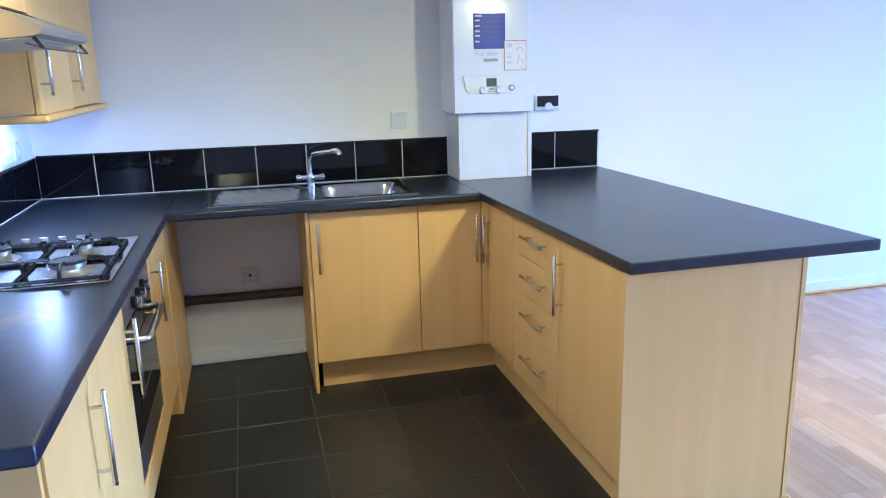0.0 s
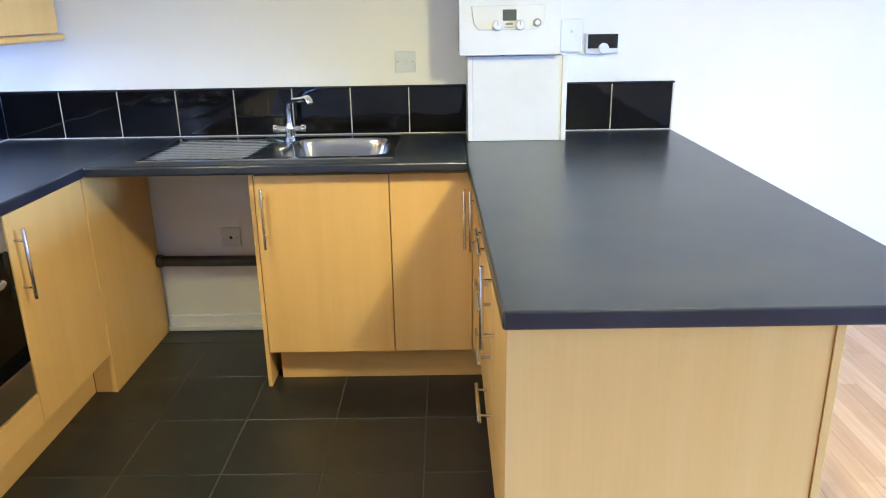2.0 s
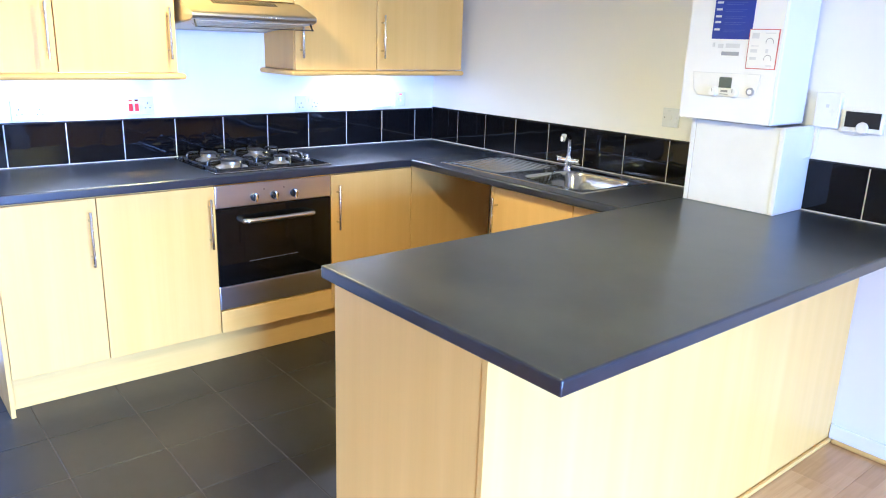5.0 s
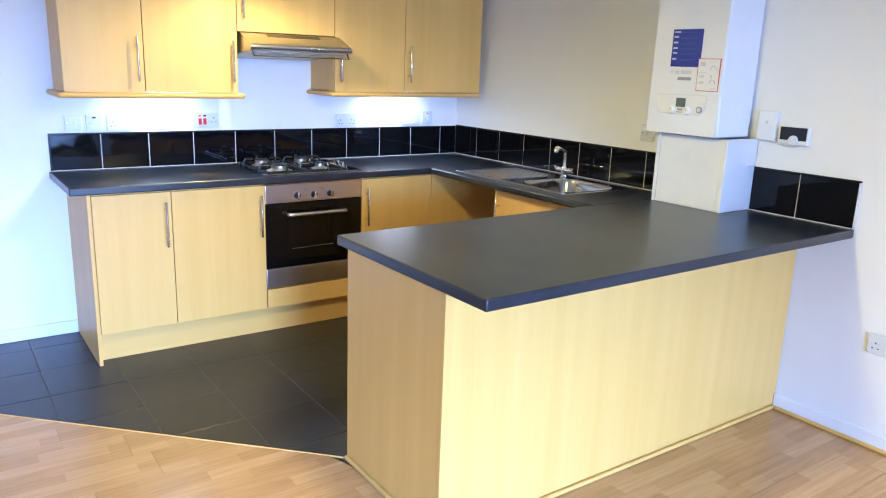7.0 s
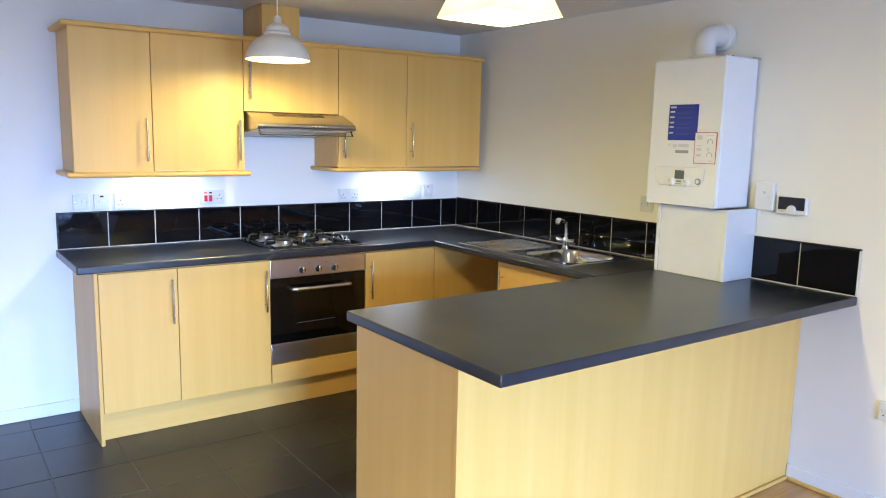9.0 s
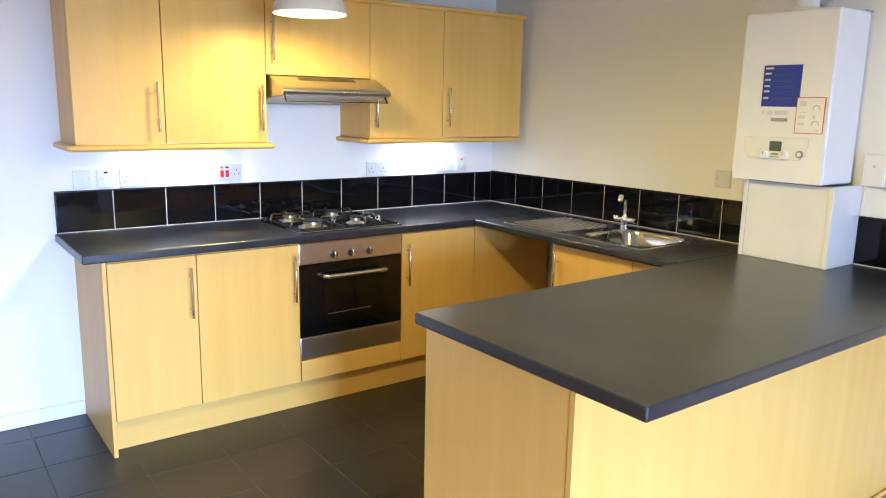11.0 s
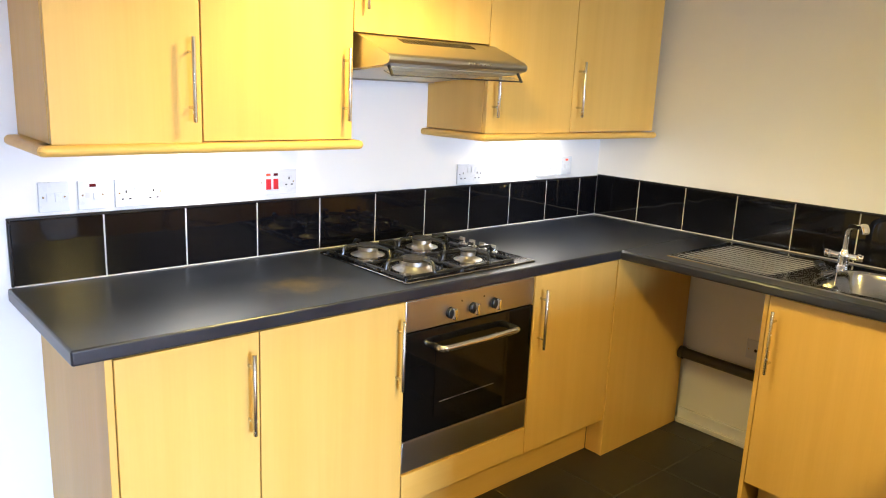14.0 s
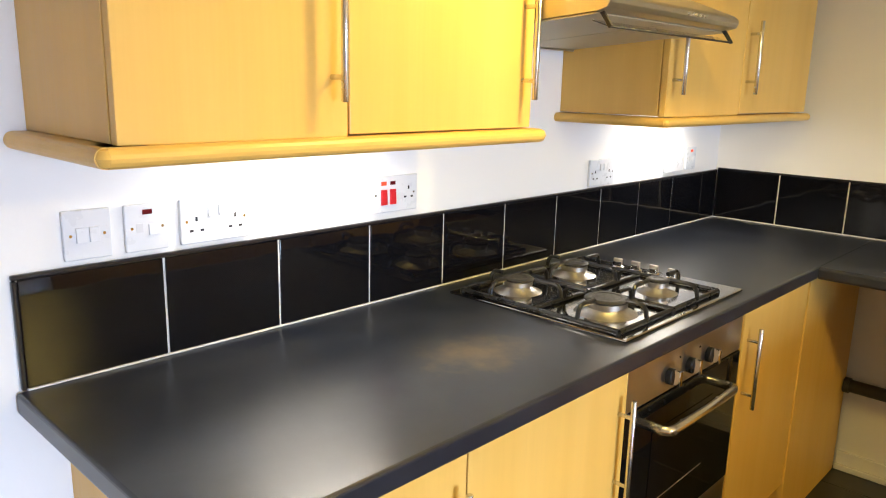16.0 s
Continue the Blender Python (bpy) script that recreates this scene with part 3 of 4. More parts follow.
moulding("pelmet", -2.618, -1.712, 1.310, 1.338, "rounded beech pelmet under the wall cabinets")
moulding("pelmet", -1.158, -0.070, 1.325, 1.351, "rounded beech pelmet under the wall cabinets")
cornice = moulding("cornice", -2.620, -0.062, 2.049, 2.075, "rounded beech cornice along the cabinet tops")
cornice.rotation_euler = (radians(0.35), 0, 0)
single("duct_box", box(0.003, 0.290, -1.600, -1.372, 2.058, CEILING - 0.001, 0.002), BEECH, "beech laminate duct box from cabinet top to ceiling", "duct box", at=(0.15, -1.486, 2.058))


def strip_lamp(y, w, z):
    s = thing("under_cabinet_light", pose(0.12, y, z), "slim lit strip light under the wall cabinet", "strip light", "under-cabinet lights")
    part("housing", box(-0.03, 0.03, -w / 2, w / 2, -0.004, 0.012, 0.003), WHITE_PLASTIC, s)
    part("lens", box(-0.02, 0.02, -w / 2 + 0.02, w / 2 - 0.02, -0.007, -0.0045, 0.001), STRIP_GLOW, s, "glowing strip lens")


strip_lamp(-2.12, 0.5, 1.337)
strip_lamp(-0.58, 0.42, 1.355)

# ---------------------------------------------------------------- cooker hood
hood = thing("cooker_hood", pose(0.012, 0.012, 1.563), "stainless steel cooker hood with a pulled-out visor", "cooker hood")
prof = [(0.004, -0.030), (0.462, 0.008), (0.482, 0.014), (0.488, 0.024), (0.486, 0.034), (0.476, 0.042), (0.318, 0.103), (0.004, 0.103)]
canopy = part("canopy", prism(prof, -1.727, -1.127, 'y', 0.0015), HOOD_STEEL, hood)
vent = None
slope = (0.042 - 0.103) / (0.476 - 0.318)
for k in range(22):
    y = -1.585 + k * 0.0145
    u0, u1 = 0.338, 0.376
    z0, z1 = 0.103 + slope * (u0 - 0.318), 0.103 + slope * (u1 - 0.318)
    vent = prism([(u0, z0 - 0.004), (u1, z1 - 0.004), (u1, z1 + 0.0012), (u0, z0 + 0.0012)], y, y + 0.0088, 'y', bm=vent)
part("vent_slots", vent, DARK, canopy)
for k in range(5):
    part("button", box(0.4845, 0.490, -1.405 + 0.022 * k, -1.393 + 0.022 * k, 0.024, 0.031, 0.002), CHROME, canopy)
for y0, y1 in ((-1.722, -1.4315), (-1.4265, -1.132)):
    gf = part("grease_filter", prism([(0.012, -0.0335), (0.456, 0.0033), (0.456, 0.0063), (0.012, -0.0305)], y0, y1, 'y'), MESH_FILTER, hood, "mesh grease filter under the hood")
    part("filter_frame", box(0.012, 0.026, y0, y1, -0.0375, -0.0340, 0.0008), STEEL_Y, gf)
vis = part("visor", prism([(0.440, -0.0085), (0.480, -0.022), (0.4806, -0.020), (0.4406, -0.0065)], -1.712, -1.143, 'y'), GLASS, hood, "thin clear visor flap", smooth=False)
vis.visible_shadow = False
part("front_rail", tube([(0.481, -1.714, -0.021), (0.481, -1.141, -0.021)], 0.0022, 8), DARK, vis)
for y in (-1.712, -1.150):
    part("bracket", prism([(0.456, 0.006), (0.466, 0.009), (0.486, -0.020), (0.479, -0.025)], y, y + 0.005, 'y', 0.001), DARK, vis)

# ---------------------------------------------------------------- gas hob
hob = thing("gas_hob", pose(0, 0, TOP), "stainless steel gas hob with four burners and black pan supports", "hob")
HX0, HX1, HY0, HY1 = 0.074, 0.574, -1.684, -1.086
tray = part("tray", prism([(HX0, HY0), (HX1, HY0), (HX1, HY1), (HX0, HY1)], 0.0005, 0.007, 'z', 0.003, 3), HOB_STEEL, hob)
part("inset", box(HX0 + 0.03, HX1 - 0.03, HY0 + 0.03, HY1 - 0.085, 0.0062, 0.0082, 0.001), HOB_STEEL, tray)
burners = ((0.190, -1.555, 0.036), (0.190, -1.305, 0.036), (0.440, -1.545, 0.048), (0.437, -1.295, 0.026))
for bx, by, r in burners:
    bn = part("burner", lathe([(r + 0.026, 0.008), (r + 0.023, 0.0095), (r + 0.006, 0.015), (r - 0.003, 0.023), (r - 0.003, 0.026), (r + 0.001, 0.027), (r + 0.001, 0.036), (r - 0.002, 0.038), (0.0, 0.038)], (bx, by, 0), 32), ALLOY, hob, "pale alloy burner ring")
    part("cap", lathe([(0.0, 0.0382), (r + 0.003, 0.0382), (r + 0.004, 0.042), (r - 0.001, 0.0455), (r - 0.012, 0.0458), (r - 0.014, 0.0445), (0.0, 0.0445)], (bx, by, 0), 28), BURNER_CAP, bn, "dark enamelled burner cap")
    part("spark_pin", tube([(bx - r - 0.008, by, 0.012), (bx - r - 0.008, by, 0.034)], 0.0025, 8), WHITE_PLASTIC, bn)


def pan_support(y0, y1, ys):
    """A black frame over two burners, with fingers turned up towards each."""
    x0, x1 = 0.100, 0.545
    b = None
    for p, q in (((x0, y0), (x1, y0)), ((x1, y0), (x1, y1)), ((x1, y1), (x0, y1)), ((x0, y1), (x0, y0))):
        b = tube([(*p, 0.014), (*q, 0.014)], 0.0056, 8, bm=b)
    xm = (x0 + x1) / 2
    tube([(xm, y0, 0.014), (xm, y1, 0.014)], 0.0056, 8, bm=b)
    for p in ((x0, y0), (x1, y0), (x1, y1), (x0, y1)):
        tube([(*p, 0.0065), (*p, 0.014)], 0.006, 8, bm=b)
    for bx, by in ys:
        for sx, sy in ((1, 0), (-1, 0), (0, 1), (0, -1)):
            if sx:
                ex = (x1 if bx > xm else xm) if sx > 0 else (xm if bx > xm else x0)
                far = (ex, by)
            else:
                far = (bx, y1 if sy > 0 else y0)
            d = Vector((far[0] - bx, far[1] - by, 0))
            dn = d.normalized()
            c = Vector((bx, by, 0))
            f = Vector((far[0], far[1], 0))
            up = 0.047
            tube([f + Vector((0, 0, 0.014)), f - dn * 0.004 + Vector((0, 0, up - 0.012)), f - dn * 0.012 + Vector((0, 0, up - 0.002)), f - dn * 0.022 + Vector((0, 0, up)), c + dn * 0.052 + Vector((0, 0, up))], 0.0056, 8, bm=b)
    return b


part("pan_support", pan_support(-1.664, -1.430, ((0.190, -1.555), (0.440, -1.545))), ENAMEL, hob, "black cast pan support")
part("pan_support", pan_support(-1.420, -1.178, ((0.190, -1.305), (0.437, -1.295))), ENAMEL, hob, "black cast pan support")
for kx in (0.222, 0.279, 0.336, 0.393):
    kn = part("knob", lathe([(0.019, 0.006), (0.019, 0.010), (0.014, 0.012), (0.0135, 0.024), (0.0, 0.025)], (kx, -1.125, 0), 20), CHROME, hob, "chrome hob knob")
    part("grip", box(kx - 0.014, kx + 0.014, -1.130, -1.120, 0.012, 0.033, 0.003), ALLOY, kn)

# ---------------------------------------------------------------- sink and tap
def sink_height(x, y):
    """Height of the pressed steel above the worktop."""
    x0, x1, y0, y1 = 0.775, 1.722, -0.556, -0.060
    edge = min(x - x0, x1 - x, y - y0, y1 - y)
    z = 0.0035 if edge > 0.006 else 0.0035 * math.sqrt(max(0, edge) / 0.006)
    # drainer: shallow tray with ridges
    dx = min(x - 0.800, 1.235 - 0.25 * (y + 0.10) * -0.55 - x)
    dy = min(y + 0.530, -0.105 - y)
    if dx > 0 and dy > 0:
        soft = min(1, dx / 0.03, dy / 0.02)
        z += soft * (-0.0020 + 0.0036 * max(0.0, math.sin(2 * math.pi * (y + 0.53) / 0.0354)) ** 2)
    # bowl: rounded rectangle
    u = (x - 1.490) / 0.205
    v = (y + 0.318) / 0.195
    q = (abs(u) ** 5 + abs(v) ** 5) ** 0.2
    if q < 1:
        t = min(1.0, (1 - q) / 0.24)
        t = t * t * (3 - 2 * t)
        z -= 0.148 * t + 0.004 * (1 - q)
    return z


def sink_mesh():
    own = bmesh.new()
    xs = np.unique(np.concatenate([np.linspace(0.775, 0.790, 4), np.linspace(0.790, 1.27, 30), np.linspace(1.27, 1.71, 56), np.linspace(1.71, 1.722, 4)]))
    ys = np.unique(np.concatenate([np.linspace(-0.556, -0.548, 4), np.linspace(-0.548, -0.07, 230), np.linspace(-0.07, -0.060, 4)]))
    grid = [[own.verts.new((x, y, sink_height(x, y))) for x in xs] for y in ys]
    for a, b in zip(grid, grid[1:]):
        for k in range(len(xs) - 1):
            own.faces.new((a[k], a[k + 1], b[k + 1], b[k]))
    return own


sink = thing("sink", pose(0, 0, TOP), "stainless steel inset sink with a ridged drainer, empty", "sink")
basin = part("basin", sink_mesh(), SINK_STEEL, sink)
basin.data.set_sharp_from_angle(angle=radians(80))
part("waste", lathe([(0.0, 0.002), (0.020, 0.001), (0.034, 0.004), (0.040, 0.002), (0.041, 0.0)], (1.50, -0.318, -0.1475), 28), CHROME, sink, "round chrome waste outlet")
part("overflow", lathe([(0.0, 0.0), (0.010, -0.001), (0.013, -0.004), (0.014, 0.006)], (1.318, -0.318, -0.045), 18, 'x'), DARK, sink)
part("tap_hole_plug", lathe([(0.020, 0.0035), (0.020, 0.010), (0.016, 0.013), (0.0, 0.014)], (1.185, -0.150, 0), 20), ENAMEL, sink, "black plug resting on the drainer edge")
chain = [(1.195, -0.152, 0.008), (1.24, -0.19, 0.006), (1.285, -0.24, 0.007), (1.305, -0.29, 0.004), (1.312, -0.315, -0.030)]
part("plug_chain", tube(chain, 0.0016, 6), CHROME, sink)

tap = thing("mixer_tap", pose(1.262, -0.122, TOP + 0.0035), "chrome mixer tap with its spout turned over the bowl", "tap")
body = lathe([(0.026, 0.0), (0.026, 0.006), (0.021, 0.010), (0.019, 0.030), (0.021, 0.036), (0.021, 0.052), (0.015, 0.060), (0.013, 0.068), (0.0, 0.069)], (0, 0, 0), 28)
tube([(-0.048, 0, 0.043), (0.048, 0, 0.043)], 0.0125, 18, bm=body)
part("body", body, CHROME, tap)
for s in (-1, 1):
    k = lathe([(0.0, 0.0), (0.013, 0.0), (0.015, 0.003), (0.015, 0.019), (0.012, 0.023), (0.0, 0.024)], (0.046, 0, 0.043), 10, 'x')
    if s < 0:
        bmesh.ops.scale(k, vec=(-1, 1, 1), verts=k.verts[:])
        bmesh.ops.recalc_face_normals(k, faces=k.faces[:])
    kn = part("tap_head", k, CHROME, tap)
    part("lever", box(min(s * 0.052, s * 0.066), max(s * 0.052, s * 0.066), -0.022, 0.004, 0.055, 0.061, 0.002), CHROME, kn)
sp = [(0, 0, 0.066), (0, 0, 0.118), (0.002, -0.003, 0.136), (0.008, -0.012, 0.150), (0.019, -0.030, 0.160), (0.034, -0.054, 0.166), (0.108, -0.170, 0.184)]
spout = part("spout", tube(sp, [0.0115, 0.011, 0.0105, 0.010, 0.010, 0.010, 0.010], 16), CHROME, tap)
part("nozzle", tube([(0.100, -0.157, 0.184), (0.114, -0.179, 0.186), (0.124, -0.195, 0.178), (0.127, -0.199, 0.168)], [0.0115, 0.0135, 0.0135, 0.0115], 16), CHROME, spout)

# ---------------------------------------------------------------- boiler
boil = thing("boiler", pose(1.968, -0.278, 1.248), "white wall-hung gas boiler with a blue instruction panel", "boiler")
W, H, D = 0.388, 0.687, 0.250
case = part("casing", box(0.0, W, 0.002, D, 0.0, H, 0.010, 3), WHITE_METAL, boil)
front = [(-0.0085, 0.003), (-0.0105, 0.030), (-0.0115, 0.080), (-0.0105, 0.150), (-0.0085, 0.220), (-0.0065, 0.300), (-0.0045, 0.400), (-0.003, 0.520), (-0.001, H - 0.012), (0.003, H - 0.004), (0.012, H - 0.004), (0.012, 0.003)]
part("front_cover", prism(front, 0.003, W - 0.003, 'x'), WHITE_METAL, boil, "gently curved white front cover")
ctrl = part("control_outline", prism([(0.0465, 0.1825), (0.3285, 0.1845), (0.3205, 0.1185), (0.295, 0.0955), (0.077, 0.0935), (0.0565, 0.117)], -0.0150, -0.0108, 'y', 0.001), PALE_GREY, boil)
part("control_face", prism([(0.048, 0.181), (0.327, 0.183), (0.319, 0.119), (0.294, 0.097), (0.078, 0.095), (0.058, 0.118)], -0.0155, -0.0125, 'y', 0.001), WHITE_PLASTIC, boil)
part("display", box(0.165, 0.217, -0.0175, -0.0150, 0.128, 0.168, 0.002), LCD, boil, "small grey-green display")
for kx in (0.146, 0.231):
    kn = part("knob", lathe([(0.0, -0.030), (0.015, -0.030), (0.018, -0.026), (0.020, -0.0135)], (kx, 0, 0.112), 24, 'y'), WHITE_PLASTIC, boil, "white round boiler knob")
    part("pointer", box(kx - 0.0015, kx + 0.0015, -0.0312, -0.0303, 0.112, 0.126), GREY, kn)
ga = part("gauge", lathe([(0.0, -0.021), (0.010, -0.021), (0.0125, -0.0225), (0.0150, -0.021), (0.0155, -0.0135)], (0.296, 0, 0.120), 24, 'y'), GREY, boil, "round pressure gauge")
part("dial", lathe([(0.0, -0.0226), (0.0085, -0.0226), (0.0085, -0.0205)], (0.296, 0, 0.120), 20, 'y'), WHITE_PLASTIC, ga)
for bx0, bx1, bz0, bz1 in ((0.176, 0.204, 0.112, 0.120), (0.172, 0.208, 0.103, 0.106)):
    part("print_bar", box(bx0, bx1, -0.0168, -0.0158, bz0, bz1), GREY, boil, smooth=False)
blue = part("blue_panel", box(0.104, 0.266, -0.0078, -0.0021, 0.308, 0.474, 0.0008), BLUE_PANEL, boil, "dark blue instruction panel")
for k, (z, w) in enumerate(((0.458, 0.034), (0.437, 0.026), (0.412, 0.024), (0.387, 0.024), (0.366, 0.024), (0.339, 0.022))):
    part("print_bar", box(0.112, 0.112 + w, -0.0086, -0.0079, z, z + 0.0075), PALE_GREY, blue, smooth=False)
    for j in range(2 if k else 1):
        part("print_bar", box(0.150, 0.236 - 0.016 * j, -0.0084, -0.0079, z + 0.001 - 0.006 * j, z + 0.0025 - 0.006 * j), BLUE_PRINT, blue, smooth=False)
lab = part("label", box(0.259, 0.375, -0.0102, -0.0024, 0.203, 0.346, 0.0004), RED_LINE, boil, "white instruction label with a red border")
part("label_face", box(0.262, 0.372, -0.0109, -0.0103, 0.206, 0.343), WHITE_PLASTIC, lab, smooth=False)
for lx, lz, lw, lh in ((0.272, 0.312, 0.028, 0.020), (0.272, 0.284, 0.030, 0.003), (0.272, 0.262, 0.026, 0.012), (0.272, 0.236, 0.026, 0.010), (0.330, 0.262, 0.010, 0.014), (0.338, 0.214, 0.022, 0.005), (0.322, 0.330, 0.040, 0.003)):
    part("print_bar", box(lx, lx + lw, -0.0116, -0.0110, lz, lz + lh), PALE_GREY, lab, smooth=False)
for cz in (0.300, 0.240):
    arc = [(0.342 + 0.014 * math.cos(a), -0.0113, cz + 0.014 * math.sin(a)) for a in [radians(d) for d in range(-20, 201, 20)]]
    part("print_arc", tube(arc, 0.0012, 5), GREY, lab)
part("brand_mark", box(0.154, 0.226, -0.0092, -0.0022, 0.248, 0.262, 0.0005), GREY, boil, "grey brand mark as a plain shape")
for px0, px1, pz in ((0.112, 0.122, 0.278), (0.136, 0.158, 0.274), (0.168, 0.226, 0.276)):
    part("print_bar", box(px0, px1, -0.0084, -0.0022, pz, pz + 0.016, 0.0005), PALE_GREY, boil)
fl = [(0.180, 0.125, H), (0.180, 0.125, H + 0.060), (0.180, 0.130, H + 0.082), (0.180, 0.148, H + 0.104), (0.180, 0.172, H + 0.114), (0.180, 0.205, H + 0.117), (0.180, 0.277, H + 0.117)]
flue = part("flue", tube(fl, 0.050, 24), WHITE_PLASTIC, boil, "white elbowed flue pipe")
part("flue_collar", lathe([(0.052, 0.240), (0.066, 0.246), (0.066, 0.272), (0.052, 0.277)], (0.180, 0, H + 0.117), 28, 'y'), WHITE_PLASTIC, flue)
part("flue_base", lathe([(0.062, H), (0.062, H + 0.014), (0.053, H + 0.020)], (0.180, 0.125, 0), 28), WHITE_PLASTIC, flue)
part("test_point", lathe([(0.010, H), (0.010, H + 0.012), (0.0, H + 0.013)], (0.115, 0.090, 0), 14), WHITE_PLASTIC, boil)
part("bolt", lathe([(0.006, H), (0.006, H + 0.020), (0.0, H + 0.021)], (0.285, 0.200, 0), 12), DARK, boil)
part("wall_bracket", box(W - 0.014, W - 0.006, D - 0.03, D + 0.027, H - 0.001, H + 0.006, 0.001), GREY, boil)
part("mounting_plate", box(0.02, W - 0.02, D, D + 0.027, 0.06, H - 0.04, 0.001), WHITE_METAL, boil)

# boxing below the boiler
bx = thing("pipe_boxing", pose(0, 0, TOP), "white painted boxing over the boiler pipes on the worktop", "pipe boxing")
part("front_board", box(2.022, 2.372, -0.234, -0.222, 0.001, 0.332, 0.001), WHITE_BOARD, bx)
part("side_board", box(2.3735, 2.393, -0.238, -0.001, 0.001, 0.334, 0.0015), WHITE_BOARD, bx)
part("side_board", box(2.002, 2.0205, -0.238, -0.001, 0.001, 0.334, 0.0015), WHITE_BOARD, bx)
part("board_edge", box(2.3722, 2.3734, -0.2345, -0.223, 0.004, 0.330), RAW_EDGE, bx, smooth=False)
part("board_edge", box(2.0206, 2.0219, -0.2345, -0.223, 0.004, 0.330), RAW_EDGE, bx, smooth=False)
part("inner_pipes", tube([(2.15, -0.12, 0.002), (2.15, -0.12, 0.336)], 0.011, 10), CHROME, bx)

# thermostat, receiver and cable on the wall
th = thing("thermostat", pose(2.570, 0, 1.274), "white wall thermostat with a dark screen and round dial", "thermostat")
part("housing", box(-0.070, 0.070, -0.024, -0.0005, -0.041, 0.041, 0.006, 3), WHITE_PLASTIC, th)
part("screen", box(-0.062, 0.062, -0.0262, -0.0242, -0.020, 0.037, 0.001), TRIM_BLACK, th, "dark glossy screen")
part("dial", lathe([(0.0, -0.036), (0.018, -0.036), (0.021, -0.033), (0.022, -0.0245)], (0.004, 0, -0.020), 28, 'y'), WHITE_PLASTIC, th, "round white dial")
rc = thing("receiver_box", pose(2.438, 0, 1.308), "plain white heating receiver box on the wall", "control box")
part("housing", box(-0.046, 0.046, -0.028, -0.0005, -0.066, 0.066, 0.005, 3), WHITE_PLASTIC, rc)
part("badge", box(-0.006, 0.006, -0.0290, -0.0281, 0.010, 0.022), PALE_GREY, rc, smooth=False)
cable = [(2.470, -0.012, 1.246), (2.474, -0.008, 1.236), (2.490, -0.006, 1.228), (2.530, -0.006, 1.222), (2.566, -0.006, 1.222), (2.590, -0.006, 1.231)]
single("thermostat_cable", tube(cable, 0.0028, 8), WHITE_PLASTIC, "thin white cable looping below the thermostat", "cable", "wall cables")
cable = [(2.410, -0.010, 1.245), (2.409, -0.006, 1.20), (2.405, -0.006, 1.15), (2.398, -0.016, 1.125), (2.396, -0.06, 1.118)]
single("boiler_cable", tube(cable, 0.0028, 8), WHITE_PLASTIC, "thin white cable from the receiver to the boxing", "cable", "wall cables")


# ---------------------------------------------------------------- switches and sockets
def plate(name, m, w, label, category):
    t = thing(name, m, label, category, "switches and sockets")
    part("face_plate", box(-w / 2, w / 2, -0.0095, -0.0005, -0.043, 0.043, 0.0025, 3), SOCKET_WHITE, t)
    for s in (-1, 1):
        part("screw", lathe([(0.0, -0.0102), (0.0026, -0.0102), (0.0030, -0.0093)], (s * (w / 2 - 0.012), 0, 0), 12, 'y'), CHROME, t)
    return t


def rocker(t, x, z, w=0.015, h=0.024, material=None, tilt=0.0015):
    part("rocker", prism([(-0.0092, z - h / 2), (-0.0125 - tilt, z - h / 2), (-0.0125, z + h / 2), (-0.0092, z + h / 2)], x - w / 2, x + w / 2, 'x', 0.0008), material or SOCKET_WHITE, t)


def outlet(t, x, z=-0.006):
    """The three slots of a British outlet."""
    for dx, dz, w, h in ((0, 0.012, 0.0045, 0.0085), (-0.011, -0.010, 0.0075, 0.0045), (0.011, -0.010, 0.0075, 0.0045)):
        part("slot", box(x + dx - w / 2, x + dx + w / 2, -0.0101, -0.0094, z + dz - h / 2, z + dz + h / 2), DARK, t, smooth=False)


def double_socket(m, label="white double wall socket"):
    t = plate("double_socket", m, 0.146, label, "socket")
    for s in (-1, 1):
        outlet(t, s * 0.041, -0.008)
        rocker(t, s * 0.011, 0.018, 0.012, 0.022)
    return t


def spur(m, lit, label):
    t = plate("fused_switch", m, 0.080, label, "switch")
    rocker(t, 0.012, -0.004, 0.020, 0.020)
    part("fuse_slot", box(-0.020, -0.008, -0.0102, -0.0094, -0.008, 0.008), PALE_GREY, t, smooth=False)
    part("neon", box(-0.008, 0.010, -0.0110, -0.0094, 0.024, 0.033, 0.0005), NEON_LIT if lit else NEON, t, "red neon indicator")
    return t


PZ = 1.161


def west(y, z=PZ):
    return pose(0.0, y, z, 0, 0, FACE_X)


sw = plate("light_switch", west(-2.5225), 0.080, "white double rocker light switch", "switch")
rocker(sw, -0.010, 0.0, 0.019, 0.026)
rocker(sw, 0.011, 0.0, 0.017, 0.026)
spur(west(-2.4185), False, "white fused switch with a dark neon")
double_socket(west(-2.282), "white double wall socket under the strip light")
ck = plate("cooker_switch", west(-1.814, 1.168), 0.146, "white cooker switch with red rockers and an outlet", "switch")
for x, lit in ((-0.036, True), (-0.008, False)):
    rocker(ck, x, -0.006, 0.018, 0.036, RED_PLASTIC)
    part("neon", box(x - 0.008, x + 0.008, -0.0110, -0.0094, 0.022, 0.031, 0.0005), NEON_LIT if lit else NEON, ck, "red neon indicator")
outlet(ck, 0.044, 0.0)
double_socket(west(-0.898, 1.156))
s5 = plate("light_switch", west(-0.398, 1.166), 0.146, "white double rocker switch plate", "switch")
rocker(s5, -0.030, 0.002, 0.020, 0.026)
rocker(s5, 0.030, 0.002, 0.020, 0.026)
spur(west(-0.262, 1.168), True, "white fused switch with a lit red neon")
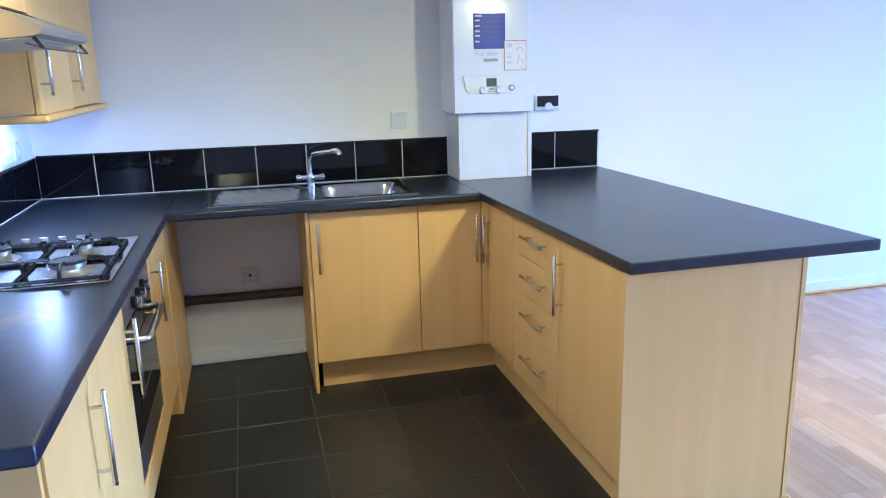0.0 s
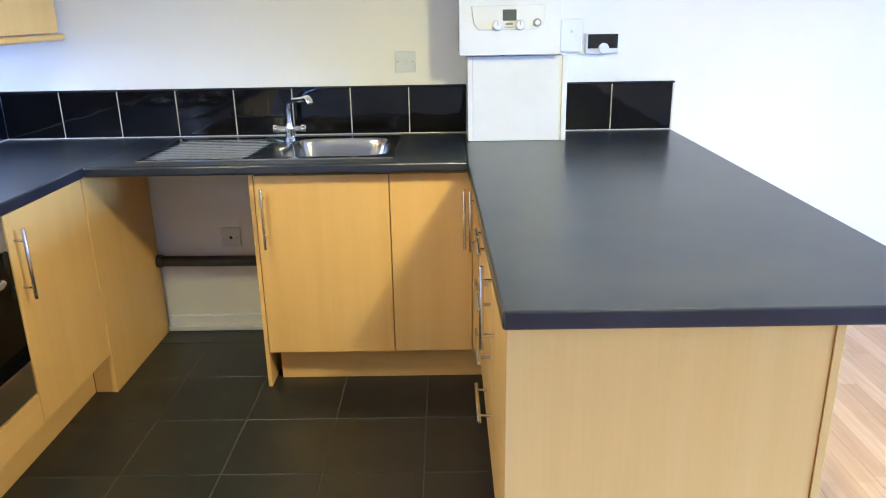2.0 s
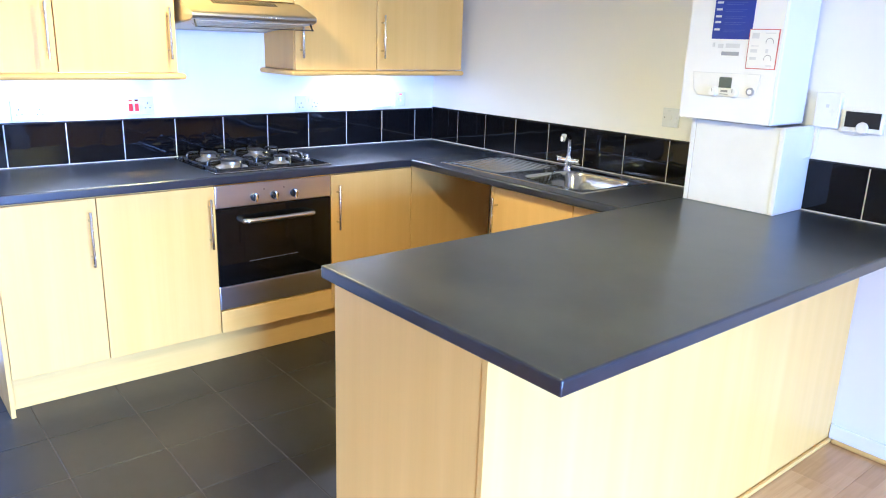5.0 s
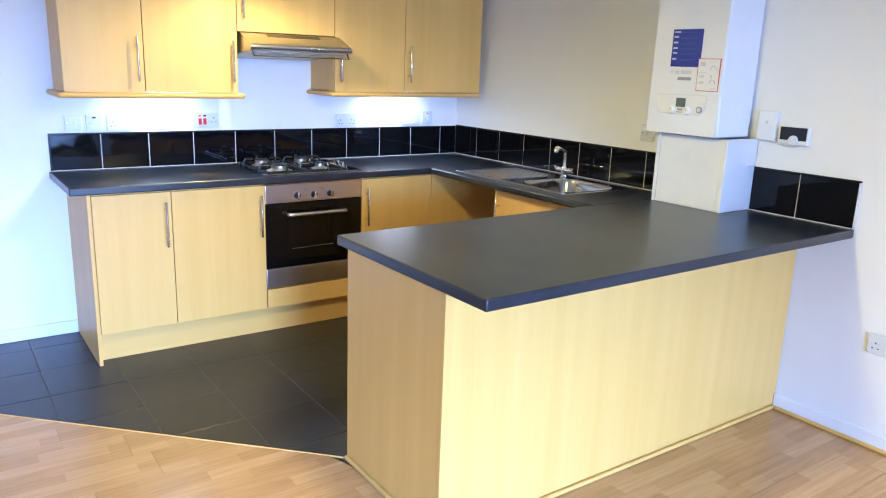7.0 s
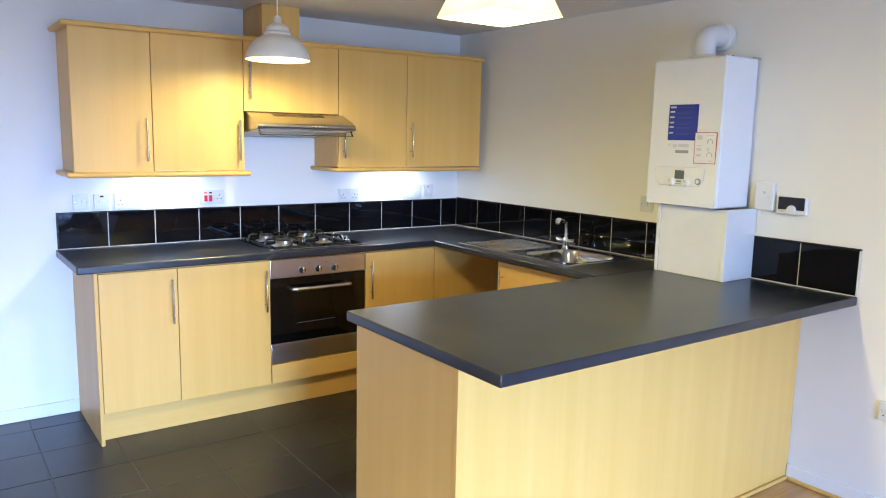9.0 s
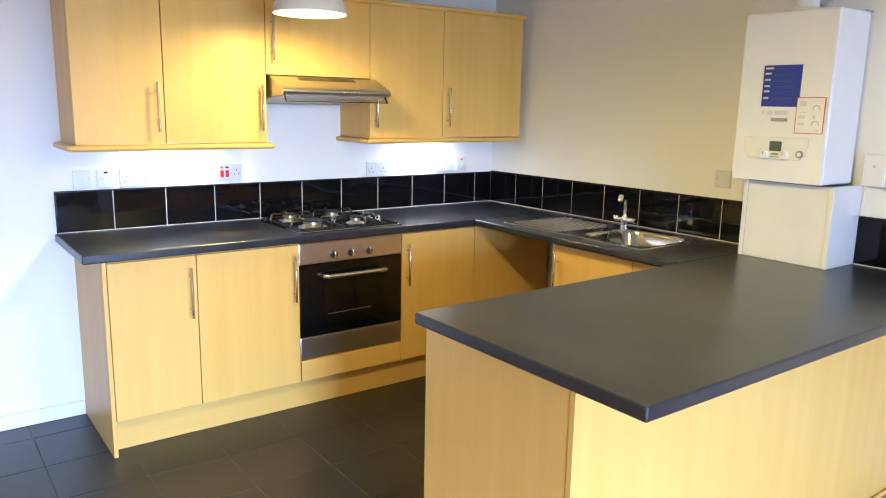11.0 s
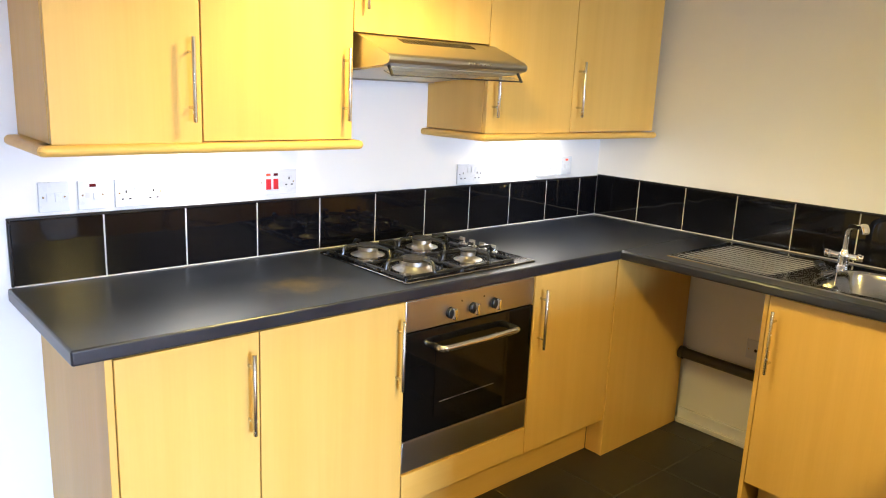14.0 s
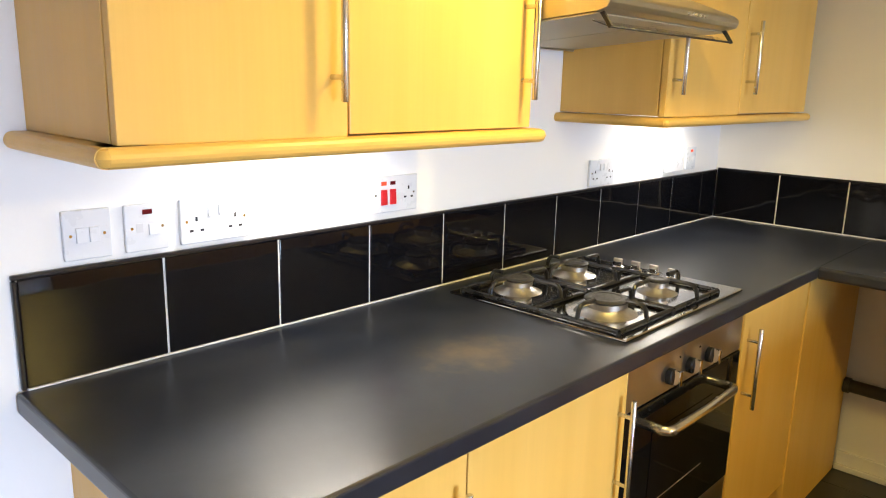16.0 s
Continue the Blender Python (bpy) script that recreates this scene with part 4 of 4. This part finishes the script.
double_socket(west(-2.978, 1.160), "white double wall socket beside the kitchen")
sp1 = plate("wall_switch", pose(1.746, 0, 1.212), 0.086, "white single switch plate above the splashback", "switch")
rocker(sp1, 0.0, 0.0, 0.016, 0.022)
vs = plate("cable_outlet", pose(0.930, 0, 0.452), 0.086, "white cable outlet plate in the empty appliance space", "socket")
part("cable_hole", lathe([(0.0, -0.0098), (0.006, -0.0105), (0.0075, -0.0094)], (0, 0, -0.002), 16, 'y'), DARK, vs)
double_socket(pose(3.095, 0, 0.452), "white double wall socket above the skirting")

# waste pipe in the empty appliance space
wp = thing("waste_pipe", pose(0.600, -0.055, 0.358), "dark grey plastic waste pipe across the empty space", "pipe")
part("pipe", tube([(0.001, 0, 0.0), (0.588, 0, -0.006)], 0.024, 20), PIPE_GREY, wp)
part("collar", tube([(0.002, 0, 0), (0.022, 0, 0)], 0.029, 20), PIPE_GREY, wp)

# ---------------------------------------------------------------- lamps
pen = thing("pendant_lamp", pose(0.822, -1.733, CEILING), "cream metal dome pendant lamp, lit, on a white cord", "pendant lamp")
zb = 1.908 - CEILING
shade = [(0.157, zb), (0.158, zb + 0.004), (0.153, zb + 0.030), (0.138, zb + 0.062), (0.110, zb + 0.094), (0.080, zb + 0.112), (0.066, zb + 0.120), (0.066, zb + 0.130), (0.056, zb + 0.140), (0.054, zb + 0.158), (0.036, zb + 0.172), (0.020, zb + 0.178), (0.018, zb + 0.204), (0.010, zb + 0.212)]
inner = [(max(0.004, r - 0.003), h - 0.002 if i else h) for i, (r, h) in enumerate(shade)][::-1]
part("shade", lathe(inner + shade, (0, 0, 0), 48), CREAM_METAL, pen, "cream stepped dome shade")
part("cord", tube([(0, 0, zb + 0.210), (0, 0, -0.02)], 0.0035, 8), WHITE_PLASTIC, pen)
part("ceiling_rose", lathe([(0.0, -0.030), (0.016, -0.028), (0.036, -0.016), (0.042, -0.001)], (0, 0, 0), 28), WHITE_PLASTIC, pen)
part("lamp_holder", lathe([(0.014, zb + 0.115), (0.020, zb + 0.118), (0.020, zb + 0.160), (0.012, zb + 0.165)], (0, 0, 0), 18), WHITE_PLASTIC, pen)

sl = thing("square_shade_lamp", pose(2.645, -1.825, CEILING), "square tapered cream fabric ceiling lamp, lit", "ceiling lamp")
zs = 1.893 - CEILING
TW, BW, TH = 0.066, 0.130, 0.170


def shade_walls():
    own = bmesh.new()
    rings = []
    for w, z in ((BW - 0.003, zs), (TW - 0.003, zs + TH), (TW, zs + TH), (BW, zs)):
        rings.append([own.verts.new((sx * w, sy * w, z)) for sx, sy in ((-1, -1), (1, -1), (1, 1), (-1, 1))])
    for i in range(4):
        a, b2 = rings[i], rings[(i + 1) % 4]
        for k in range(4):
            own.faces.new((a[k], a[(k + 1) % 4], b2[(k + 1) % 4], b2[k]))
    bmesh.ops.recalc_face_normals(own, faces=own.faces[:])
    return own


part("shade", shade_walls(), FABRIC, sl, "square tapered fabric shade", smooth=False)
part("cord", tube([(0, 0, zs + TH), (0, 0, -0.02)], 0.0035, 8), WHITE_PLASTIC, sl)
part("ceiling_rose", lathe([(0.0, -0.030), (0.016, -0.028), (0.036, -0.016), (0.042, -0.001)], (0, 0, 0), 28), WHITE_PLASTIC, sl)
part("cross_bar", tube([(-TW, 0, zs + TH - 0.004), (TW, 0, zs + TH - 0.004)], 0.002, 6), CHROME, sl)


# ---------------------------------------------------------------- splashback tiles
def splash(name, origin_pose, edges, z0, z1, left_trim, right_trim, label):
    """A row of glazed tiles between the joints in edges, with grout behind; front towards -y."""
    s = thing(name, origin_pose, label, "splashback", kind="structure")
    a, e = edges[0], edges[-1]
    part("grout", box(a, e, -0.0065, -0.0005, z0, z1 - 0.003), GROUT, s, smooth=False)
    for p, q in zip(edges, edges[1:]):
        l = p + (0.0 if p == a else 0.0024)
        r = q - (0.0 if q == e else 0.0024)
        part("tile", box(l, r, -0.0095, -0.0060, z0 + 0.0045, z1 - 0.004, 0.0016), BLACK_TILE, s)
    part("edge_trim", box(a - (0.009 if left_trim else 0), e + (0.009 if right_trim else 0), -0.0115, -0.0005, z1 - 0.004, z1 + 0.005, 0.003), TRIM_BLACK, s, "black plastic tile trim")
    if left_trim:
        part("edge_trim", box(a - 0.009, a - 0.0003, -0.0115, -0.0005, z0 + 0.002, z1 - 0.0043, 0.003), TRIM_BLACK, s)
    if right_trim:
        part("edge_trim", box(e + 0.0003, e + 0.009, -0.0115, -0.0005, z0 + 0.002, z1 - 0.0043, 0.003), SEALANT, s)
    part("sealant", box(a, e, -0.0120, -0.0062, z0 + 0.0005, z0 + 0.004, 0.001), SEALANT, s)
    return s


joints = [0.0] + [0.247 + 0.2495 * k for k in range(10)] + [2.628]
splash("splashback_west", pose(0, -2.638, 0, 0, 0, FACE_X), joints, TOP, 1.104, True, False, "row of glossy black wall tiles with white joints behind the hob")
joints = [0.010] + [0.260 + 0.2494 * k for k in range(7)] + [2.0015]
splash("splashback_north", pose(0, 0, 0), joints, TOP, 1.111, False, False, "row of glossy black wall tiles with white joints behind the sink")
splash("splashback_east", pose(0, 0, 0), [2.3935, 2.622, 2.879], TOP, 1.111, False, True, "two glossy black wall tiles beside the boiler boxing")

# ---------------------------------------------------------------- floors
LINE = 3.965     # tiles where x - y < LINE, boards beyond


def clip_poly(poly, keep):
    """The part of a convex outline on the tile side (keep = 1) or the board side (-1)."""
    out = []
    n = len(poly)
    for i in range(n):
        p, q = poly[i], poly[(i + 1) % n]
        dp, dq = keep * (LINE - p[0] + p[1]), keep * (LINE - q[0] + q[1])
        if dp >= 0:
            out.append(p)
        if dp * dq < 0:
            t = dp / (dp - dq)
            out.append((p[0] + t * (q[0] - p[0]), p[1] + t * (q[1] - p[1])))
    return out


def slab(poly, z0, z1, lip):
    """An outline with a bevelled top edge."""
    own = bmesh.new()
    c = Vector((sum(p[0] for p in poly) / len(poly), sum(p[1] for p in poly) / len(poly)))
    lo = [own.verts.new((x, y, z0)) for x, y in poly]
    mid = [own.verts.new((x, y, z1 - lip)) for x, y in poly]
    hi = []
    for x, y in poly:
        d = (c - Vector((x, y)))
        d = d.normalized() * min(lip * 1.4, d.length * 0.5)
        hi.append(own.verts.new((x + d.x, y + d.y, z1)))
    n = len(poly)
    for k in range(n):
        j = (k + 1) % n
        own.faces.new((lo[k], lo[j], mid[j], mid[k]))
        own.faces.new((mid[k], mid[j], hi[j], hi[k]))
    own.faces.new(hi)
    bmesh.ops.recalc_face_normals(own, faces=own.faces[:])
    return own


def area(poly):
    return abs(sum(p[0] * q[1] - q[0] * p[1] for p, q in zip(poly, poly[1:] + poly[:1]))) / 2


tiles = thing("floor", pose(0, 0, 0), "dark slate-grey floor tiles with narrow grout lines", "floor", kind="structure")
rng = random.Random(4)
bed = slab(clip_poly([(0.002, -3.96), (2.13, -3.96), (2.13, -0.003), (0.002, -0.003)], 1), -0.0115, -0.0022, 0.0005)
part("grout", bed, FLOOR_GROUT, tiles, smooth=False)
xs = [0.002] + [0.172 + 0.3305 * k for k in range(6)] + [2.135]
ys = [-0.002 - 0.16] + [-0.492 - 0.335 * k for k in range(11)]
ys = [-0.002] + ys
for x0, x1 in zip(xs, xs[1:]):
    for y1, y0 in zip(ys, ys[1:]):
        g = 0.0016
        poly = [(x0 + g, y0 + g), (x1 - g, y0 + g), (x1 - g, y1 - g), (x0 + g, y1 - g)]
        poly = clip_poly(poly, 1)
        if len(poly) < 3 or area(poly) < 2e-4:
            continue
        b = slab(poly, -0.011, rng.uniform(-0.0006, 0.0006), 0.0012)
        c = Vector((x0, y0, 0))
        bmesh.ops.translate(b, verts=b.verts[:], vec=-c)
        t = part("tile", b, FLOORTILE, tiles, smooth=False)
        t.location = c
boards = thing("living_floor", pose(0, 0, 0), "warm beech three-strip laminate floor boards", "floor", kind="structure")
WB = 0.1965
cols = [k * WB for k in range(14)] + [2.656 + k * WB for k in range(29)]
for x0, nxt in zip(cols, cols[1:] + [EAST]):
    x1 = min(nxt, EAST)
    y = -0.002 + rng.uniform(0.0, 1.1)
    while y > SOUTH:
        y1 = min(y, -0.002)
        y0 = max(y - 1.21, SOUTH)
        y -= 1.21
        g = 0.0004
        poly = clip_poly([(x0 + g, y0 + g), (x1 - g, y0 + g), (x1 - g, y1 - g), (x0 + g, y1 - g)], -1) if y1 > y0 + 0.01 else []
        # boards stop at the peninsula
        if x0 > 2.65 and y1 > y0 + 0.01:
            poly = [(x0 + g, y0 + g), (x1 - g, y0 + g), (x1 - g, y1 - g), (x0 + g, y1 - g)]
        else:
            poly = [(px, min(py, -1.935)) for px, py in poly]
        if len(poly) < 3 or area(poly) < 1e-3:
            continue
        b = slab(poly, -0.011, 0.0, 0.0006)
        c = Vector((x0, y0, 0))
        bmesh.ops.translate(b, verts=b.verts[:], vec=-c)
        t = part("board", b, BOARD, boards, smooth=False)
        t.location = c
s = 1 / math.sqrt(2)
tr = prism([(-0.004, -0.002), (0.004, -0.002), (0.0025, 0.002), (-0.0025, 0.002)], -1.4, 1.43, 'x')
edge = structure("trim_floor_edge", tr, BEECH_X, "thin strip where tiles meet boards", True)
edge.matrix_basis = pose(1.0, 1.0 - LINE, 0, 0, 0, 45)
